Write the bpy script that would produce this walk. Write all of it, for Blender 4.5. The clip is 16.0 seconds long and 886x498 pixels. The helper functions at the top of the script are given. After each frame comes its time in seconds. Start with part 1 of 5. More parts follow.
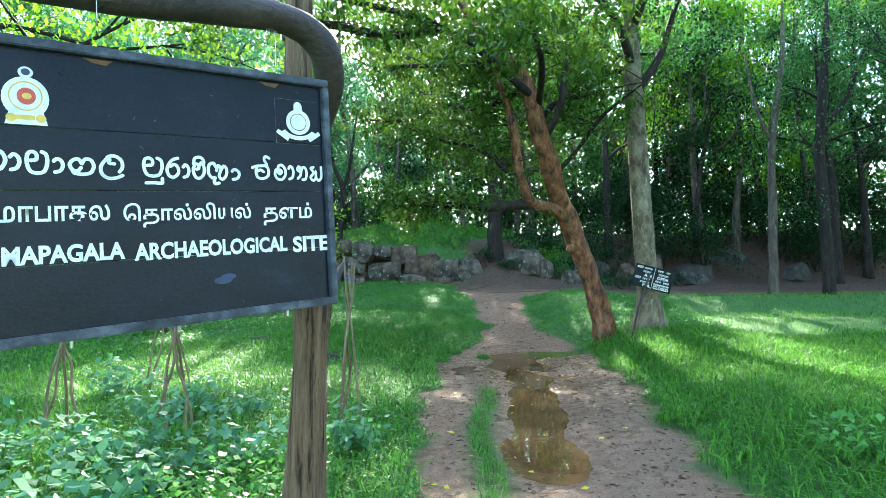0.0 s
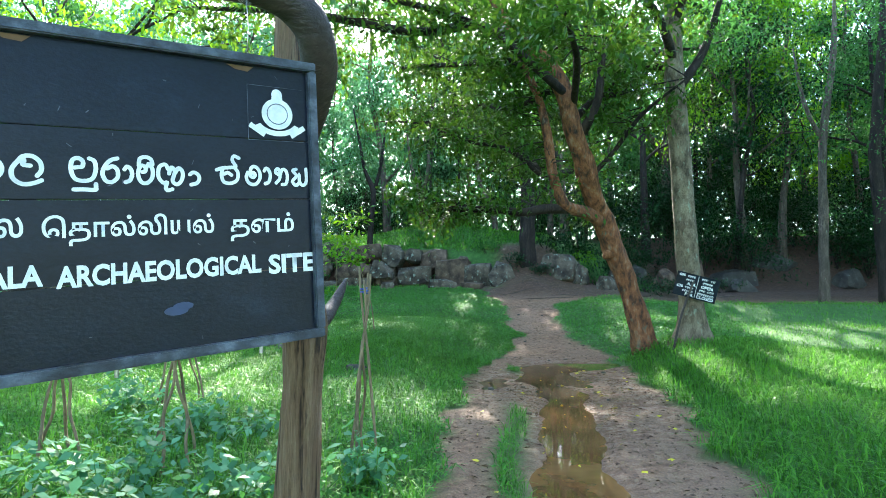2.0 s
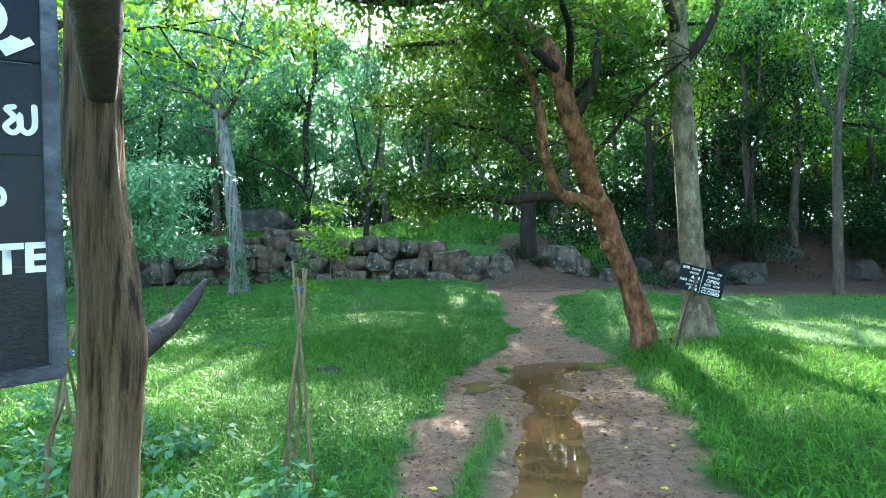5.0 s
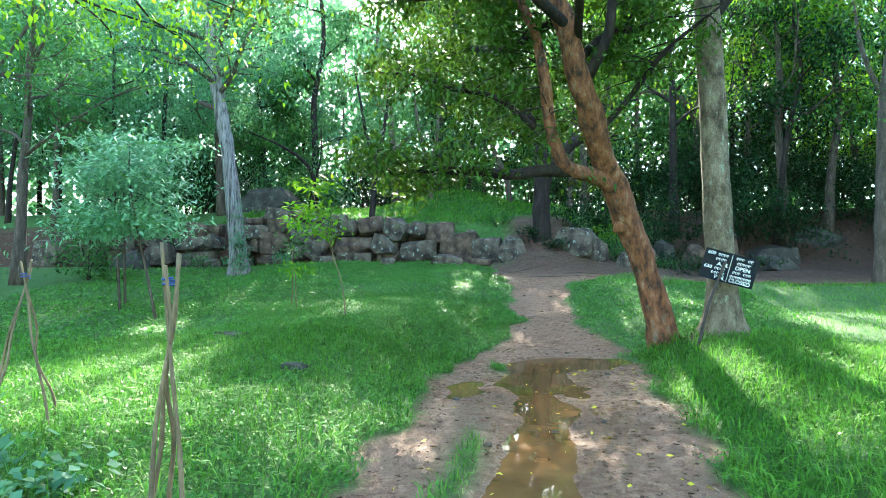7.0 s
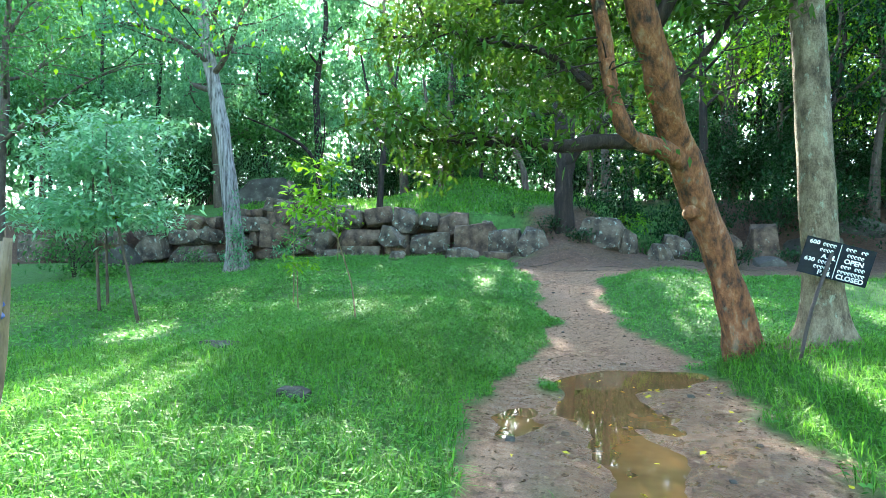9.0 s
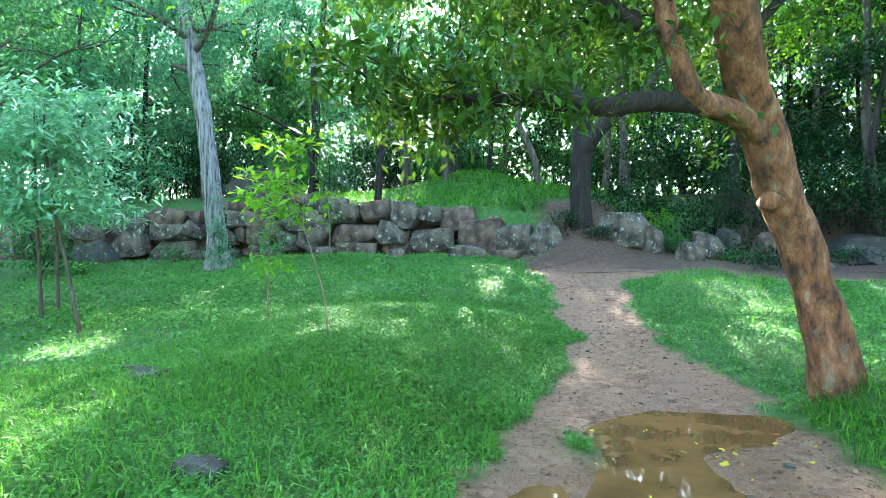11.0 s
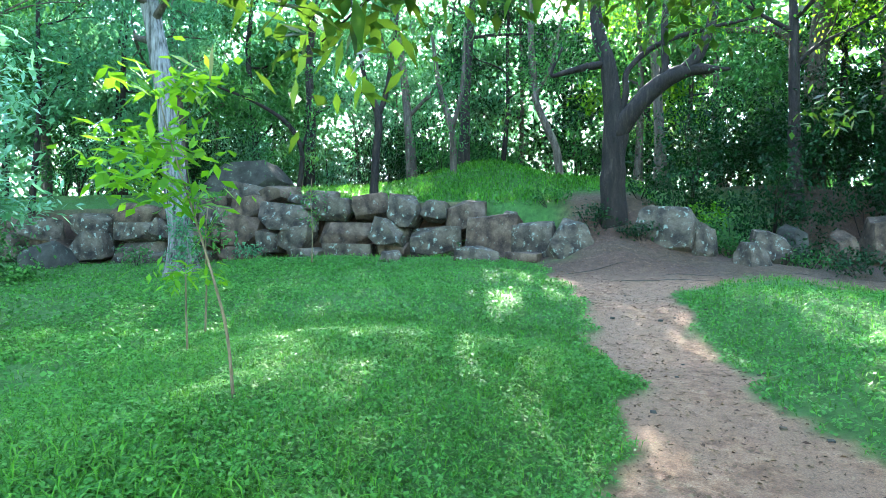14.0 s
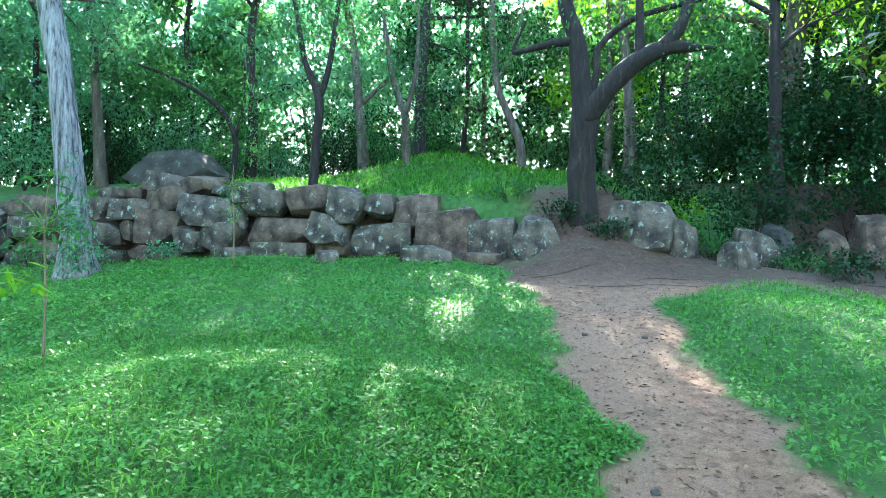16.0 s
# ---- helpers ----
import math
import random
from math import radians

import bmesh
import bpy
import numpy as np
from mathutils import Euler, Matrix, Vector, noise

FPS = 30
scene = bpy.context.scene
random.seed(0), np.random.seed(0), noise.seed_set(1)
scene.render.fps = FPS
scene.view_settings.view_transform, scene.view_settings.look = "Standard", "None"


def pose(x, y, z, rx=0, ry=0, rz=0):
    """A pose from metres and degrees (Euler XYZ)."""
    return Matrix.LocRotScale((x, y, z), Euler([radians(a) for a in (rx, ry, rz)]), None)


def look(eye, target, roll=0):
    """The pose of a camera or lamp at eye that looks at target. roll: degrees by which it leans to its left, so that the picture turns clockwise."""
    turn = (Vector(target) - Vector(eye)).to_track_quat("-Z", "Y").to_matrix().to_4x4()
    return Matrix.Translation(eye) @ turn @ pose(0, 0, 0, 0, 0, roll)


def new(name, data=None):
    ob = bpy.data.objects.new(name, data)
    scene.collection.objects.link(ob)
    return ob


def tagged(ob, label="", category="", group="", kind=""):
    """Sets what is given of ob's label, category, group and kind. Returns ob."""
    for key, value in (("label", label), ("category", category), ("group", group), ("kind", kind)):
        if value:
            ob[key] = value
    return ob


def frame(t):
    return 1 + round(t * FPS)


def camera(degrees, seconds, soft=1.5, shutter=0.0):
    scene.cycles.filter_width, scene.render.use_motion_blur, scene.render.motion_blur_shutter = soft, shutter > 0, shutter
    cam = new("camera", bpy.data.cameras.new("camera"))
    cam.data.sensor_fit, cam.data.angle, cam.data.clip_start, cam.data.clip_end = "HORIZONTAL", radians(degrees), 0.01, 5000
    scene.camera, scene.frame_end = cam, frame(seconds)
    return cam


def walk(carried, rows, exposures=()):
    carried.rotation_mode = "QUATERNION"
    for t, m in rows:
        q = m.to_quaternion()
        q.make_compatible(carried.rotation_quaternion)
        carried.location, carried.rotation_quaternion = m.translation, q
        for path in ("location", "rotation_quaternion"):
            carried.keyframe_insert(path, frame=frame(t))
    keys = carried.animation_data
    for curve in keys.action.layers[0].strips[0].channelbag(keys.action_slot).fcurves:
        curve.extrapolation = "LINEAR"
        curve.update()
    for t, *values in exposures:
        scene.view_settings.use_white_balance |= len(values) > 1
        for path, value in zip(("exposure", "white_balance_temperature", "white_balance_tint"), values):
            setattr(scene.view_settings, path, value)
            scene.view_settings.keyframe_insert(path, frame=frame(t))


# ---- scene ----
cam = camera(74.5, 16.0, soft=0.5)
PATH = [
    (0, (0.563, -0.188, 1.427), (0.429, 1.803, 1.553), -0.6),
    (0.5, (0.616, -0.042, 1.479), (0.447, 1.947, 1.609), -0.4),
    (1, (0.634, 0.046, 1.507), (0.436, 2.032, 1.641), -0.3),
    (1.5, (0.632, 0.149, 1.503), (0.406, 2.131, 1.639), -0.2),
    (2, (0.603, 0.298, 1.52), (0.357, 2.279, 1.656), -0.2),
    (2.5, (0.588, 0.421, 1.564), (0.326, 2.399, 1.698), -0.2),
    (3, (0.605, 0.536, 1.56), (0.331, 2.512, 1.692), -0.3),
    (3.5, (0.669, 0.673, 1.547), (0.391, 2.649, 1.672), -0.3),
    (4, (0.765, 0.832, 1.557), (0.489, 2.809, 1.673), -0.2),
    (4.2, (0.805, 0.889, 1.555), (0.532, 2.867, 1.673), -0.4),
    (6.3, (1.147, 1.881, 1.57), (0.861, 3.859, 1.638), 0.1),
    (6.5, (1.201, 2.056, 1.57), (0.896, 4.031, 1.631), 0.1),
    (7, (1.235, 2.389, 1.607), (0.892, 4.359, 1.654), 0.1),
    (7.5, (1.076, 2.707, 1.609), (0.707, 4.672, 1.648), -0.0),
    (8, (0.901, 3.045, 1.601), (0.526, 5.009, 1.633), -0.1),
    (8.5, (0.743, 3.458, 1.618), (0.381, 5.425, 1.644), -0.0),
    (9, (0.552, 4.029, 1.611), (0.198, 5.997, 1.636), -0.2),
    (9.2, (0.545, 4.203, 1.664), (0.181, 6.17, 1.687), -0.2),
    (11.3, (0.313, 6.303, 1.672), (-0.069, 8.267, 1.685), 0.1),
    (11.5, (0.28, 6.485, 1.646), (-0.098, 8.449, 1.662), 0.0),
    (12, (0.213, 7.039, 1.702), (-0.174, 9.001, 1.714), -0.2),
    (12.5, (0.234, 7.567, 1.685), (-0.163, 9.527, 1.695), -0.1),
    (13, (0.18, 8.049, 1.694), (-0.233, 10.005, 1.707), -0.0),
    (13.5, (0.088, 8.573, 1.735), (-0.344, 10.525, 1.749), -0.1),
    (14, (0.06, 9.061, 1.726), (-0.374, 11.014, 1.741), 0.1),
    (14.5, (0.021, 9.536, 1.68), (-0.396, 11.492, 1.695), 0.0),
    (15, (0.001, 10.064, 1.677), (-0.394, 12.024, 1.693), 0.1),
    (15.5, (0.041, 10.596, 1.687), (-0.316, 12.564, 1.706), 0.2),
    (16, (0.081, 11.14, 1.683), (-0.238, 13.115, 1.707), 0.3),
]
walk(cam, [(t, look(eye, target, roll)) for t, eye, target, roll in PATH], exposures=((0, 3.1, 6250, 6), (3, 3.0, 6300, 6), (7, 3.45, 6400, 6), (12.5, 3.95, 6150, 6), (16, 4.0, 6000, 6)))


# ---- light ----
SUN_ELEV, SUN_AZ = 32.0, 99.0   # azimuth from +x, counter-clockwise
SUN_DIR = Vector((math.cos(radians(SUN_AZ)) * math.cos(radians(SUN_ELEV)),
                  math.sin(radians(SUN_AZ)) * math.cos(radians(SUN_ELEV)), math.sin(radians(SUN_ELEV))))
world = bpy.data.worlds.new("world")
scene.world = world
world.use_nodes = True
wn = world.node_tree.nodes
sky = wn.new("ShaderNodeTexSky")
sky.sky_type, sky.sun_disc = "NISHITA", False
sky.sun_elevation, sky.sun_rotation = radians(SUN_ELEV), radians(90 - SUN_AZ)
sky.dust_density, sky.air_density, sky.ozone_density = 0.8, 1.0, 1.5
world.node_tree.links.new(sky.outputs[0], wn["Background"].inputs[0])
wn["Background"].inputs[1].default_value = 0.15
sun_data = bpy.data.lights.new("sun", "SUN")
sun_data.energy, sun_data.angle, sun_data.color = 3.9, radians(0.6), (1.0, 0.93, 0.8)
sun = new("sun", sun_data)
sun.matrix_world = look(SUN_DIR * 60, (0, 0, 0))

# Clearings in the canopy, given by where the sun falls through them: x, y, half width, half length.
CLEARINGS = ((-1.25, 19.0, 0.45, 0.75), (3.35, 9.5, 0.55, 0.5), (4.9, 8.6, 0.5, 1.6), (5.9, 10.4, 0.5, 1.2), (7.5, 14.6, 1.3, 1.2),
             (3.0, 15.0, 0.85, 0.35), (5.6, 7.0, 1.0, 0.6), (-6.5, 27.5, 1.8, 0.7),
             (-7.0, 13.6, 0.6, 0.5), (-4.0, 6.6, 0.8, 0.6))


# ---- terrain ----
def sstep(a, b, v):
    u = np.clip((v - a) / (b - a), 0, 1)
    return u * u * (3 - 2 * u)


def swell(x, y, cx, cy, sx, sy):
    return np.exp(-((x - cx) / sx) ** 2 - ((y - cy) / sy) ** 2)


def path_left(y):
    return 0.03 - 0.26 * sstep(4.5, 7.0, y) + 0.31 * sstep(10.4, 12.2, y) + 0.52 * sstep(12.3, 14.0, y) - 0.35 * sstep(16, 20, y) - 0.9 * sstep(20.5, 23, y) + 0.07 * np.sin(y * 1.7)


def path_right(y):
    return 2.3 + 0.3 * sstep(5.5, 7.5, y) - 0.6 * sstep(13, 16, y) - 0.1 * sstep(16, 20, y) + 1.4 * sstep(20.3, 22.5, y) + 0.07 * np.sin(y * 2.3 + 1)


def wobble(x, y, k, seed=0.0):
    return (np.sin(x * k + 1.3 * np.sin(y * k * 0.7 + seed)) + np.sin(y * k * 1.13 + 1.7 * np.sin(x * k * 0.61 + seed * 2))) * 0.5


def pond(x, y):
    """How deep the puddle's bed lies under the path, 0 to 1."""
    wx = x + 0.07 * wobble(x, y, 1.3) + 0.09 * wobble(x, y, 4.3, 3) + 0.03 * wobble(x, y, 17.0, 2)
    wy = y + 0.14 * wobble(y, x, 4.0) + 0.05 * wobble(y, x, 11.0, 2)
    pool = 1.3 * swell(wx, wy - 0.28 * (wx - 1.3), 1.72, 11.85, 0.92, 0.5) + 1.1 * swell(wx, wy, 1.12, 10.6, 0.42, 0.95)
    mid = 1.17 + 0.10 * np.sin(wy * 0.9)
    run = np.exp(-((wx - mid) / 0.36) ** 2) * sstep(3.6, 4.6, y) * (1 - sstep(8.4, 10.2, y))
    film = 0.8 * swell(wx, wy, 0.3, 9.8, 0.26, 0.7) + 0.62 * swell(wx, wy, 1.75, 9.9, 0.26, 0.55)
    return np.clip(pool + 0.75 * run + film * (0.8 + 0.4 * wobble(x, y, 9.0, 1)), 0, 1)


def height(x, y):
    x, y = np.asarray(x, float), np.asarray(y, float)
    base = 0.03 + 0.30 * sstep(13, 16.5, y) + 0.55 * sstep(16.8, 20, y) + 0.30 * sstep(20, 22.5, y) + 0.35 * sstep(22, 24.5, y)
    l = sstep(0, 1.4, path_left(y) - x)
    r = sstep(0, 1.2, x - path_right(y))
    z = base + l * (0.10 + 0.42 * swell(x, y, -2.4, 13.6, 2.4, 3.0) + 0.1 * swell(x, y, -2.5, 18.5, 2.5, 2.5)) - 0.25 * sstep(7, 12, -x) * sstep(16, 22, y)
    z = z + r * (0.14 + 0.28 * swell(x, y, 4.0, 12.2, 2.2, 2.5) + 0.18 * swell(x, y, 4.5, 17.5, 2.5, 2.0)) - 0.35 * sstep(3, 6.5, x) * sstep(19.5, 22, y)
    z = z + (l + r) * (0.03 * wobble(x, y, 1.9) + 0.012 * wobble(x, y, 6.3, 1)) + 0.006 * wobble(x, y, 3.7, 1) - 0.10 * pond(x, y)
    top = 3.15 + 0.28 * np.clip(y - 25.8, 0, 3.5) + 1.0 * swell(x, y, -3.0, 31.2, 2.6, 2.2) + 0.06 * wobble(x, y, 1.3)
    a, b, c = sstep(25.5, 26.1, y), sstep(23.5, 26.3, y), sstep(25.5, 32, y)
    m1, m2 = sstep(-1.0, 0.3, x), sstep(1.6, 4.5, x)
    p = (a * (1 - m1) + b * m1) * (1 - m2) + c * m2
    return z * (1 - p) + top * p + 0.38 * swell(x, y, 1.15, 23.75, 0.95, 0.75)


def ground_at(x, y):
    return float(height(x, y))


# ---- materials ----
def shader(name, rough=0.8, metal=0.0, spec=0.5):
    m = bpy.data.materials.new(name)
    m.use_nodes = True
    n = m.node_tree.nodes["Principled BSDF"]
    n.inputs["Roughness"].default_value, n.inputs["Metallic"].default_value, n.inputs["Specular IOR Level"].default_value = rough, metal, spec
    return m, m.node_tree, n


def add(tree, kind, **inputs):
    n = tree.nodes.new(kind)
    for key, value in inputs.items():
        n.inputs[key].default_value = value
    return n


def ramp(tree, source, stops):
    n = tree.nodes.new("ShaderNodeValToRGB")
    e = n.color_ramp.elements
    while len(e) < len(stops):
        e.new(0.5)
    for el, (at, c) in zip(e, stops):
        el.position, el.color = at, (*c, 1) if len(c) == 3 else c
    tree.links.new(source, n.inputs[0])
    return n.outputs[0]


def mix(tree, fac, a, b, blend="MIX"):
    n = tree.nodes.new("ShaderNodeMix")
    n.data_type, n.blend_type = "RGBA", blend
    for sock, v in ((n.inputs[0], fac), (n.inputs[6], a), (n.inputs[7], b)):
        if isinstance(v, bpy.types.NodeSocket):
            tree.links.new(v, sock)
        else:
            sock.default_value = v if isinstance(v, float) else (*v, 1)
    return n.outputs[2]


def bumped(tree, n, source, strength, distance=0.02):
    b = add(tree, "ShaderNodeBump", Strength=strength, Distance=distance)
    tree.links.new(source, b.inputs["Height"])
    tree.links.new(b.outputs[0], n.inputs["Normal"])


def coords(tree, scale=(1, 1, 1)):
    c, m = tree.nodes.new("ShaderNodeTexCoord"), tree.nodes.new("ShaderNodeMapping")
    m.inputs["Scale"].default_value = scale
    tree.links.new(c.outputs["Object"], m.inputs[0])
    return m.outputs[0]


def noise_of(tree, vec, scale, detail=4.0, rough=0.6):
    n = add(tree, "ShaderNodeTexNoise", Scale=scale, Detail=detail, Roughness=rough)
    tree.links.new(vec, n.inputs["Vector"])
    return n.outputs[0]


def surface(name, stops, scale=6.0, fine=60.0, rough=0.85, bump=0.4, stretch=(1, 1, 1), blotch=None, spec=0.4, metal=0.0):
    """A base colour in patches, fine grain on it, relief, and optional blotches (lichen, stains) of another colour."""
    m, t, n = shader(name, rough, metal, spec)
    v = coords(t, stretch)
    big, small = noise_of(t, v, scale, 5.0), noise_of(t, v, fine, 3.0, 0.7)
    col = ramp(t, big, stops)
    col = mix(t, 0.55, col, ramp(t, small, ((0.3, (0.45, 0.45, 0.45)), (0.7, (1.25, 1.25, 1.25)))), "MULTIPLY")
    if blotch:
        colour, size, lo = blotch
        spots = noise_of(t, v, size, 6.0, 0.7)
        col = mix(t, ramp(t, spots, ((lo, (0, 0, 0)), (lo + 0.09, (1, 1, 1)))), col, colour)
    t.links.new(col, n.inputs["Base Color"])
    both = t.nodes.new("ShaderNodeMath")
    both.operation = "ADD"
    t.links.new(big, both.inputs[0])
    t.links.new(small, both.inputs[1])
    bumped(t, n, both.outputs[0], bump)
    return m


def leaf_material(name, dark, light, glow=0.35, rough=0.6, glow_tone=(0.10, 0.42, 0.02)):
    """Leaves and blades: each its own tone, some light passing through."""
    m, t, n = shader(name, rough, 0.0, 0.15)
    g = t.nodes.new("ShaderNodeNewGeometry")
    col = ramp(t, g.outputs["Random Per Island"], ((0.0, dark), (0.55, tuple((a + b) / 2 for a, b in zip(dark, light))), (1.0, light)))
    t.links.new(col, n.inputs["Base Color"])
    tr = t.nodes.new("ShaderNodeBsdfTranslucent")
    t.links.new(mix(t, 0.35, col, glow_tone), tr.inputs[0])
    mx = add(t, "ShaderNodeMixShader", Fac=glow)
    t.links.new(n.outputs[0], mx.inputs[1])
    t.links.new(tr.outputs[0], mx.inputs[2])
    t.links.new(mx.outputs[0], t.nodes["Material Output"].inputs[0])
    return m


def plain(name, colour, rough=0.6, metal=0.0):
    m, t, n = shader(name, rough, metal)
    v = coords(t)
    col = mix(t, ramp(t, noise_of(t, v, 25.0), ((0.35, (0, 0, 0)), (0.75, (1, 1, 1)))), colour, tuple(c * 0.7 for c in colour))
    t.links.new(col, n.inputs["Base Color"])
    return m


def ground_material():
    m, t, n = shader("earth_and_turf", 0.8)
    v = coords(t)
    soil = t.nodes.new("ShaderNodeAttribute")
    soil.attribute_name = "soil"
    wet = t.nodes.new("ShaderNodeAttribute")
    wet.attribute_name = "wet"
    big, mid, fine = noise_of(t, v, 0.9, 5.0), noise_of(t, v, 7.0, 6.0, 0.7), noise_of(t, v, 70.0, 4.0, 0.75)
    earth = ramp(t, mid, ((0.3, (0.12, 0.056, 0.027)), (0.5, (0.29, 0.152, 0.08)), (0.72, (0.46, 0.29, 0.17))))
    earth = mix(t, ramp(t, big, ((0.4, (0, 0, 0)), (0.62, (1, 1, 1)))), earth, (0.29, 0.17, 0.10))
    # Dark bank soil, with shade under trees and behind wall stones put into colour.
    humus_shade = t.nodes.new("ShaderNodeAttribute")
    humus_shade.attribute_name = "humus_shade"
    earth = mix(t, humus_shade.outputs["Fac"], earth, ramp(t, mid, ((0.3, (0.022, 0.012, 0.007)), (0.55, (0.06, 0.032, 0.019)), (0.75, (0.12, 0.075, 0.045)))))
    earth = mix(t, 0.75, earth, ramp(t, fine, ((0.32, (0.35, 0.33, 0.32)), (0.68, (1.6, 1.55, 1.5)))), "MULTIPLY")
    earth = mix(t, ramp(t, noise_of(t, v, 24.0, 5.0, 0.7), ((0.56, (0, 0, 0)), (0.64, (0.4, 0.4, 0.4)))), earth, (0.09, 0.048, 0.027))
    turf = ramp(t, mid, ((0.3, (0.028, 0.085, 0.012)), (0.7, (0.075, 0.20, 0.032))))
    col = mix(t, soil.outputs["Fac"], turf, earth)
    col = mix(t, wet.outputs["Fac"], col, mix(t, 1.0, col, (0.82, 0.74, 0.66), "MULTIPLY"))
    t.links.new(col, n.inputs["Base Color"])
    damp = t.nodes.new("ShaderNodeMath")
    damp.operation = "MULTIPLY"
    t.links.new(wet.outputs["Fac"], damp.inputs[0])
    t.links.new(ramp(t, mid, ((0.38, (0, 0, 0)), (0.58, (1, 1, 1)))), damp.inputs[1])
    rr = add(t, "ShaderNodeMapRange", **{"From Min": 0.0, "From Max": 1.0, "To Min": 0.85, "To Max": 0.13})
    t.links.new(damp.outputs[0], rr.inputs[0])
    t.links.new(rr.outputs[0], n.inputs["Roughness"])
    s = t.nodes.new("ShaderNodeMath")
    s.operation = "ADD"
    t.links.new(mid, s.inputs[0])
    t.links.new(fine, s.inputs[1])
    bumped(t, n, s.outputs[0], 0.8, 0.035)
    return m


M_GROUND = ground_material()
M_WATER, _t, _n = shader("muddy_water", 0.03, 0.0, 0.6)
_v = coords(_t)
_t.links.new(ramp(_t, noise_of(_t, _v, 1.6, 3.0), ((0.35, (0.12, 0.058, 0.019)), (0.65, (0.25, 0.125, 0.044)))), _n.inputs["Base Color"])
bumped(_t, _n, noise_of(_t, _v, 9.0, 2.0), 0.03, 0.01)
M_BARK_A = surface("flaking_orange_bark", ((0.34, (0.035, 0.020, 0.013)), (0.45, (0.15, 0.058, 0.024)), (0.56, (0.25, 0.10, 0.04)), (0.7, (0.32, 0.20, 0.125))), 8.0, 30.0, 0.8, 1.8, (1, 1, 0.5), ((0.13, 0.11, 0.075), 7.0, 0.57))
M_BARK_B = surface("grey_ringed_bark", ((0.34, (0.06, 0.045, 0.026)), (0.5, (0.165, 0.128, 0.08)), (0.68, (0.27, 0.225, 0.15))), 5.0, 40.0, 0.85, 1.3, (1.3, 1.3, 0.7), ((0.25, 0.28, 0.20), 8.0, 0.57))
M_BARK_C = surface("pale_fissured_bark", ((0.36, (0.05, 0.046, 0.042)), (0.5, (0.22, 0.205, 0.19)), (0.7, (0.37, 0.35, 0.33))), 9.0, 50.0, 0.9, 1.0, (1.6, 1.6, 0.16))
# Near-black: the limbs' silhouette against the sky is put into bark colour.
M_BARK_D = surface("silhouette_bark", ((0.3, (0.010, 0.007, 0.005)), (0.55, (0.026, 0.018, 0.013)), (0.75, (0.06, 0.045, 0.034))), 6.0, 40.0, 0.9, 0.9, (1.5, 1.5, 0.3))
M_BARK_E = surface("brown_grey_bark", ((0.3, (0.045, 0.033, 0.023)), (0.55, (0.10, 0.078, 0.057)), (0.75, (0.19, 0.155, 0.12))), 5.0, 40.0, 0.9, 0.8, (1.4, 1.4, 0.35), ((0.19, 0.23, 0.17), 6.0, 0.63))
M_POST = surface("weathered_post_wood", ((0.36, (0.05, 0.031, 0.02)), (0.46, (0.27, 0.165, 0.095)), (0.7, (0.44, 0.31, 0.20))), 9.0, 60.0, 0.9, 1.6, (3.0, 3.0, 0.2), ((0.05, 0.035, 0.03), 7.0, 0.58))
M_LOG = surface("smooth_dark_log", ((0.3, (0.025, 0.02, 0.018)), (0.55, (0.055, 0.042, 0.037)), (0.75, (0.10, 0.075, 0.06))), 4.0, 45.0, 0.65, 0.7, (0.35, 1, 1))
M_STICK = surface("dry_stick_wood", ((0.3, (0.09, 0.065, 0.035)), (0.6, (0.24, 0.18, 0.10)), (0.8, (0.36, 0.30, 0.18))), 8.0, 60.0, 0.8, 0.4, (1, 1, 0.3))
M_STONE = surface("lichened_granite", ((0.34, (0.022, 0.017, 0.012)), (0.5, (0.085, 0.066, 0.045)), (0.7, (0.19, 0.152, 0.105))), 2.6, 30.0, 0.85, 1.2, (1, 1, 1), ((0.27, 0.33, 0.26), 7.0, 0.57))
M_STONE_B = surface("brown_granite", ((0.34, (0.03, 0.019, 0.012)), (0.5, (0.10, 0.066, 0.042)), (0.7, (0.21, 0.152, 0.10))), 2.4, 30.0, 0.85, 1.2, (1, 1, 1), ((0.27, 0.30, 0.23), 6.5, 0.62))
# Granite darkened: shade of the overhanging trees is put into this stone's colour.
M_STONE_D = surface("shade_dark_granite", ((0.3, (0.028, 0.025, 0.02)), (0.55, (0.06, 0.056, 0.045)), (0.75, (0.11, 0.11, 0.085))), 2.0, 30.0, 0.85, 0.7, (1, 1, 1), ((0.17, 0.21, 0.16), 4.0, 0.6))
M_BOARD = surface("black_painted_board", ((0.3, (0.0035, 0.006, 0.013)), (0.6, (0.007, 0.012, 0.024)), (0.8, (0.018, 0.028, 0.05))), 3.0, 70.0, 0.27, 0.08, (0.6, 1, 1.5), ((0.10, 0.12, 0.15), 13.0, 0.76), 0.22)
M_EDGE = surface("worn_frame_paint", ((0.3, (0.012, 0.015, 0.022)), (0.5, (0.05, 0.062, 0.085)), (0.75, (0.16, 0.19, 0.24))), 12.0, 60.0, 0.4, 0.2, (0.3, 1, 1), ((0.30, 0.34, 0.38), 16.0, 0.70), 0.35)
M_WHITE = plain("white_sign_paint", (0.82, 0.84, 0.86), 0.5)
M_RED = plain("red_paint", (0.62, 0.09, 0.05), 0.5)
M_YELLOW = plain("yellow_paint", (0.75, 0.52, 0.10), 0.5)
M_BLUE = plain("blue_paint", (0.025, 0.045, 0.11), 0.5)
M_METAL = plain("galvanised_wire", (0.45, 0.46, 0.48), 0.35, 0.9)
M_RUST = plain("rusty_stain", (0.18, 0.10, 0.05), 0.8)
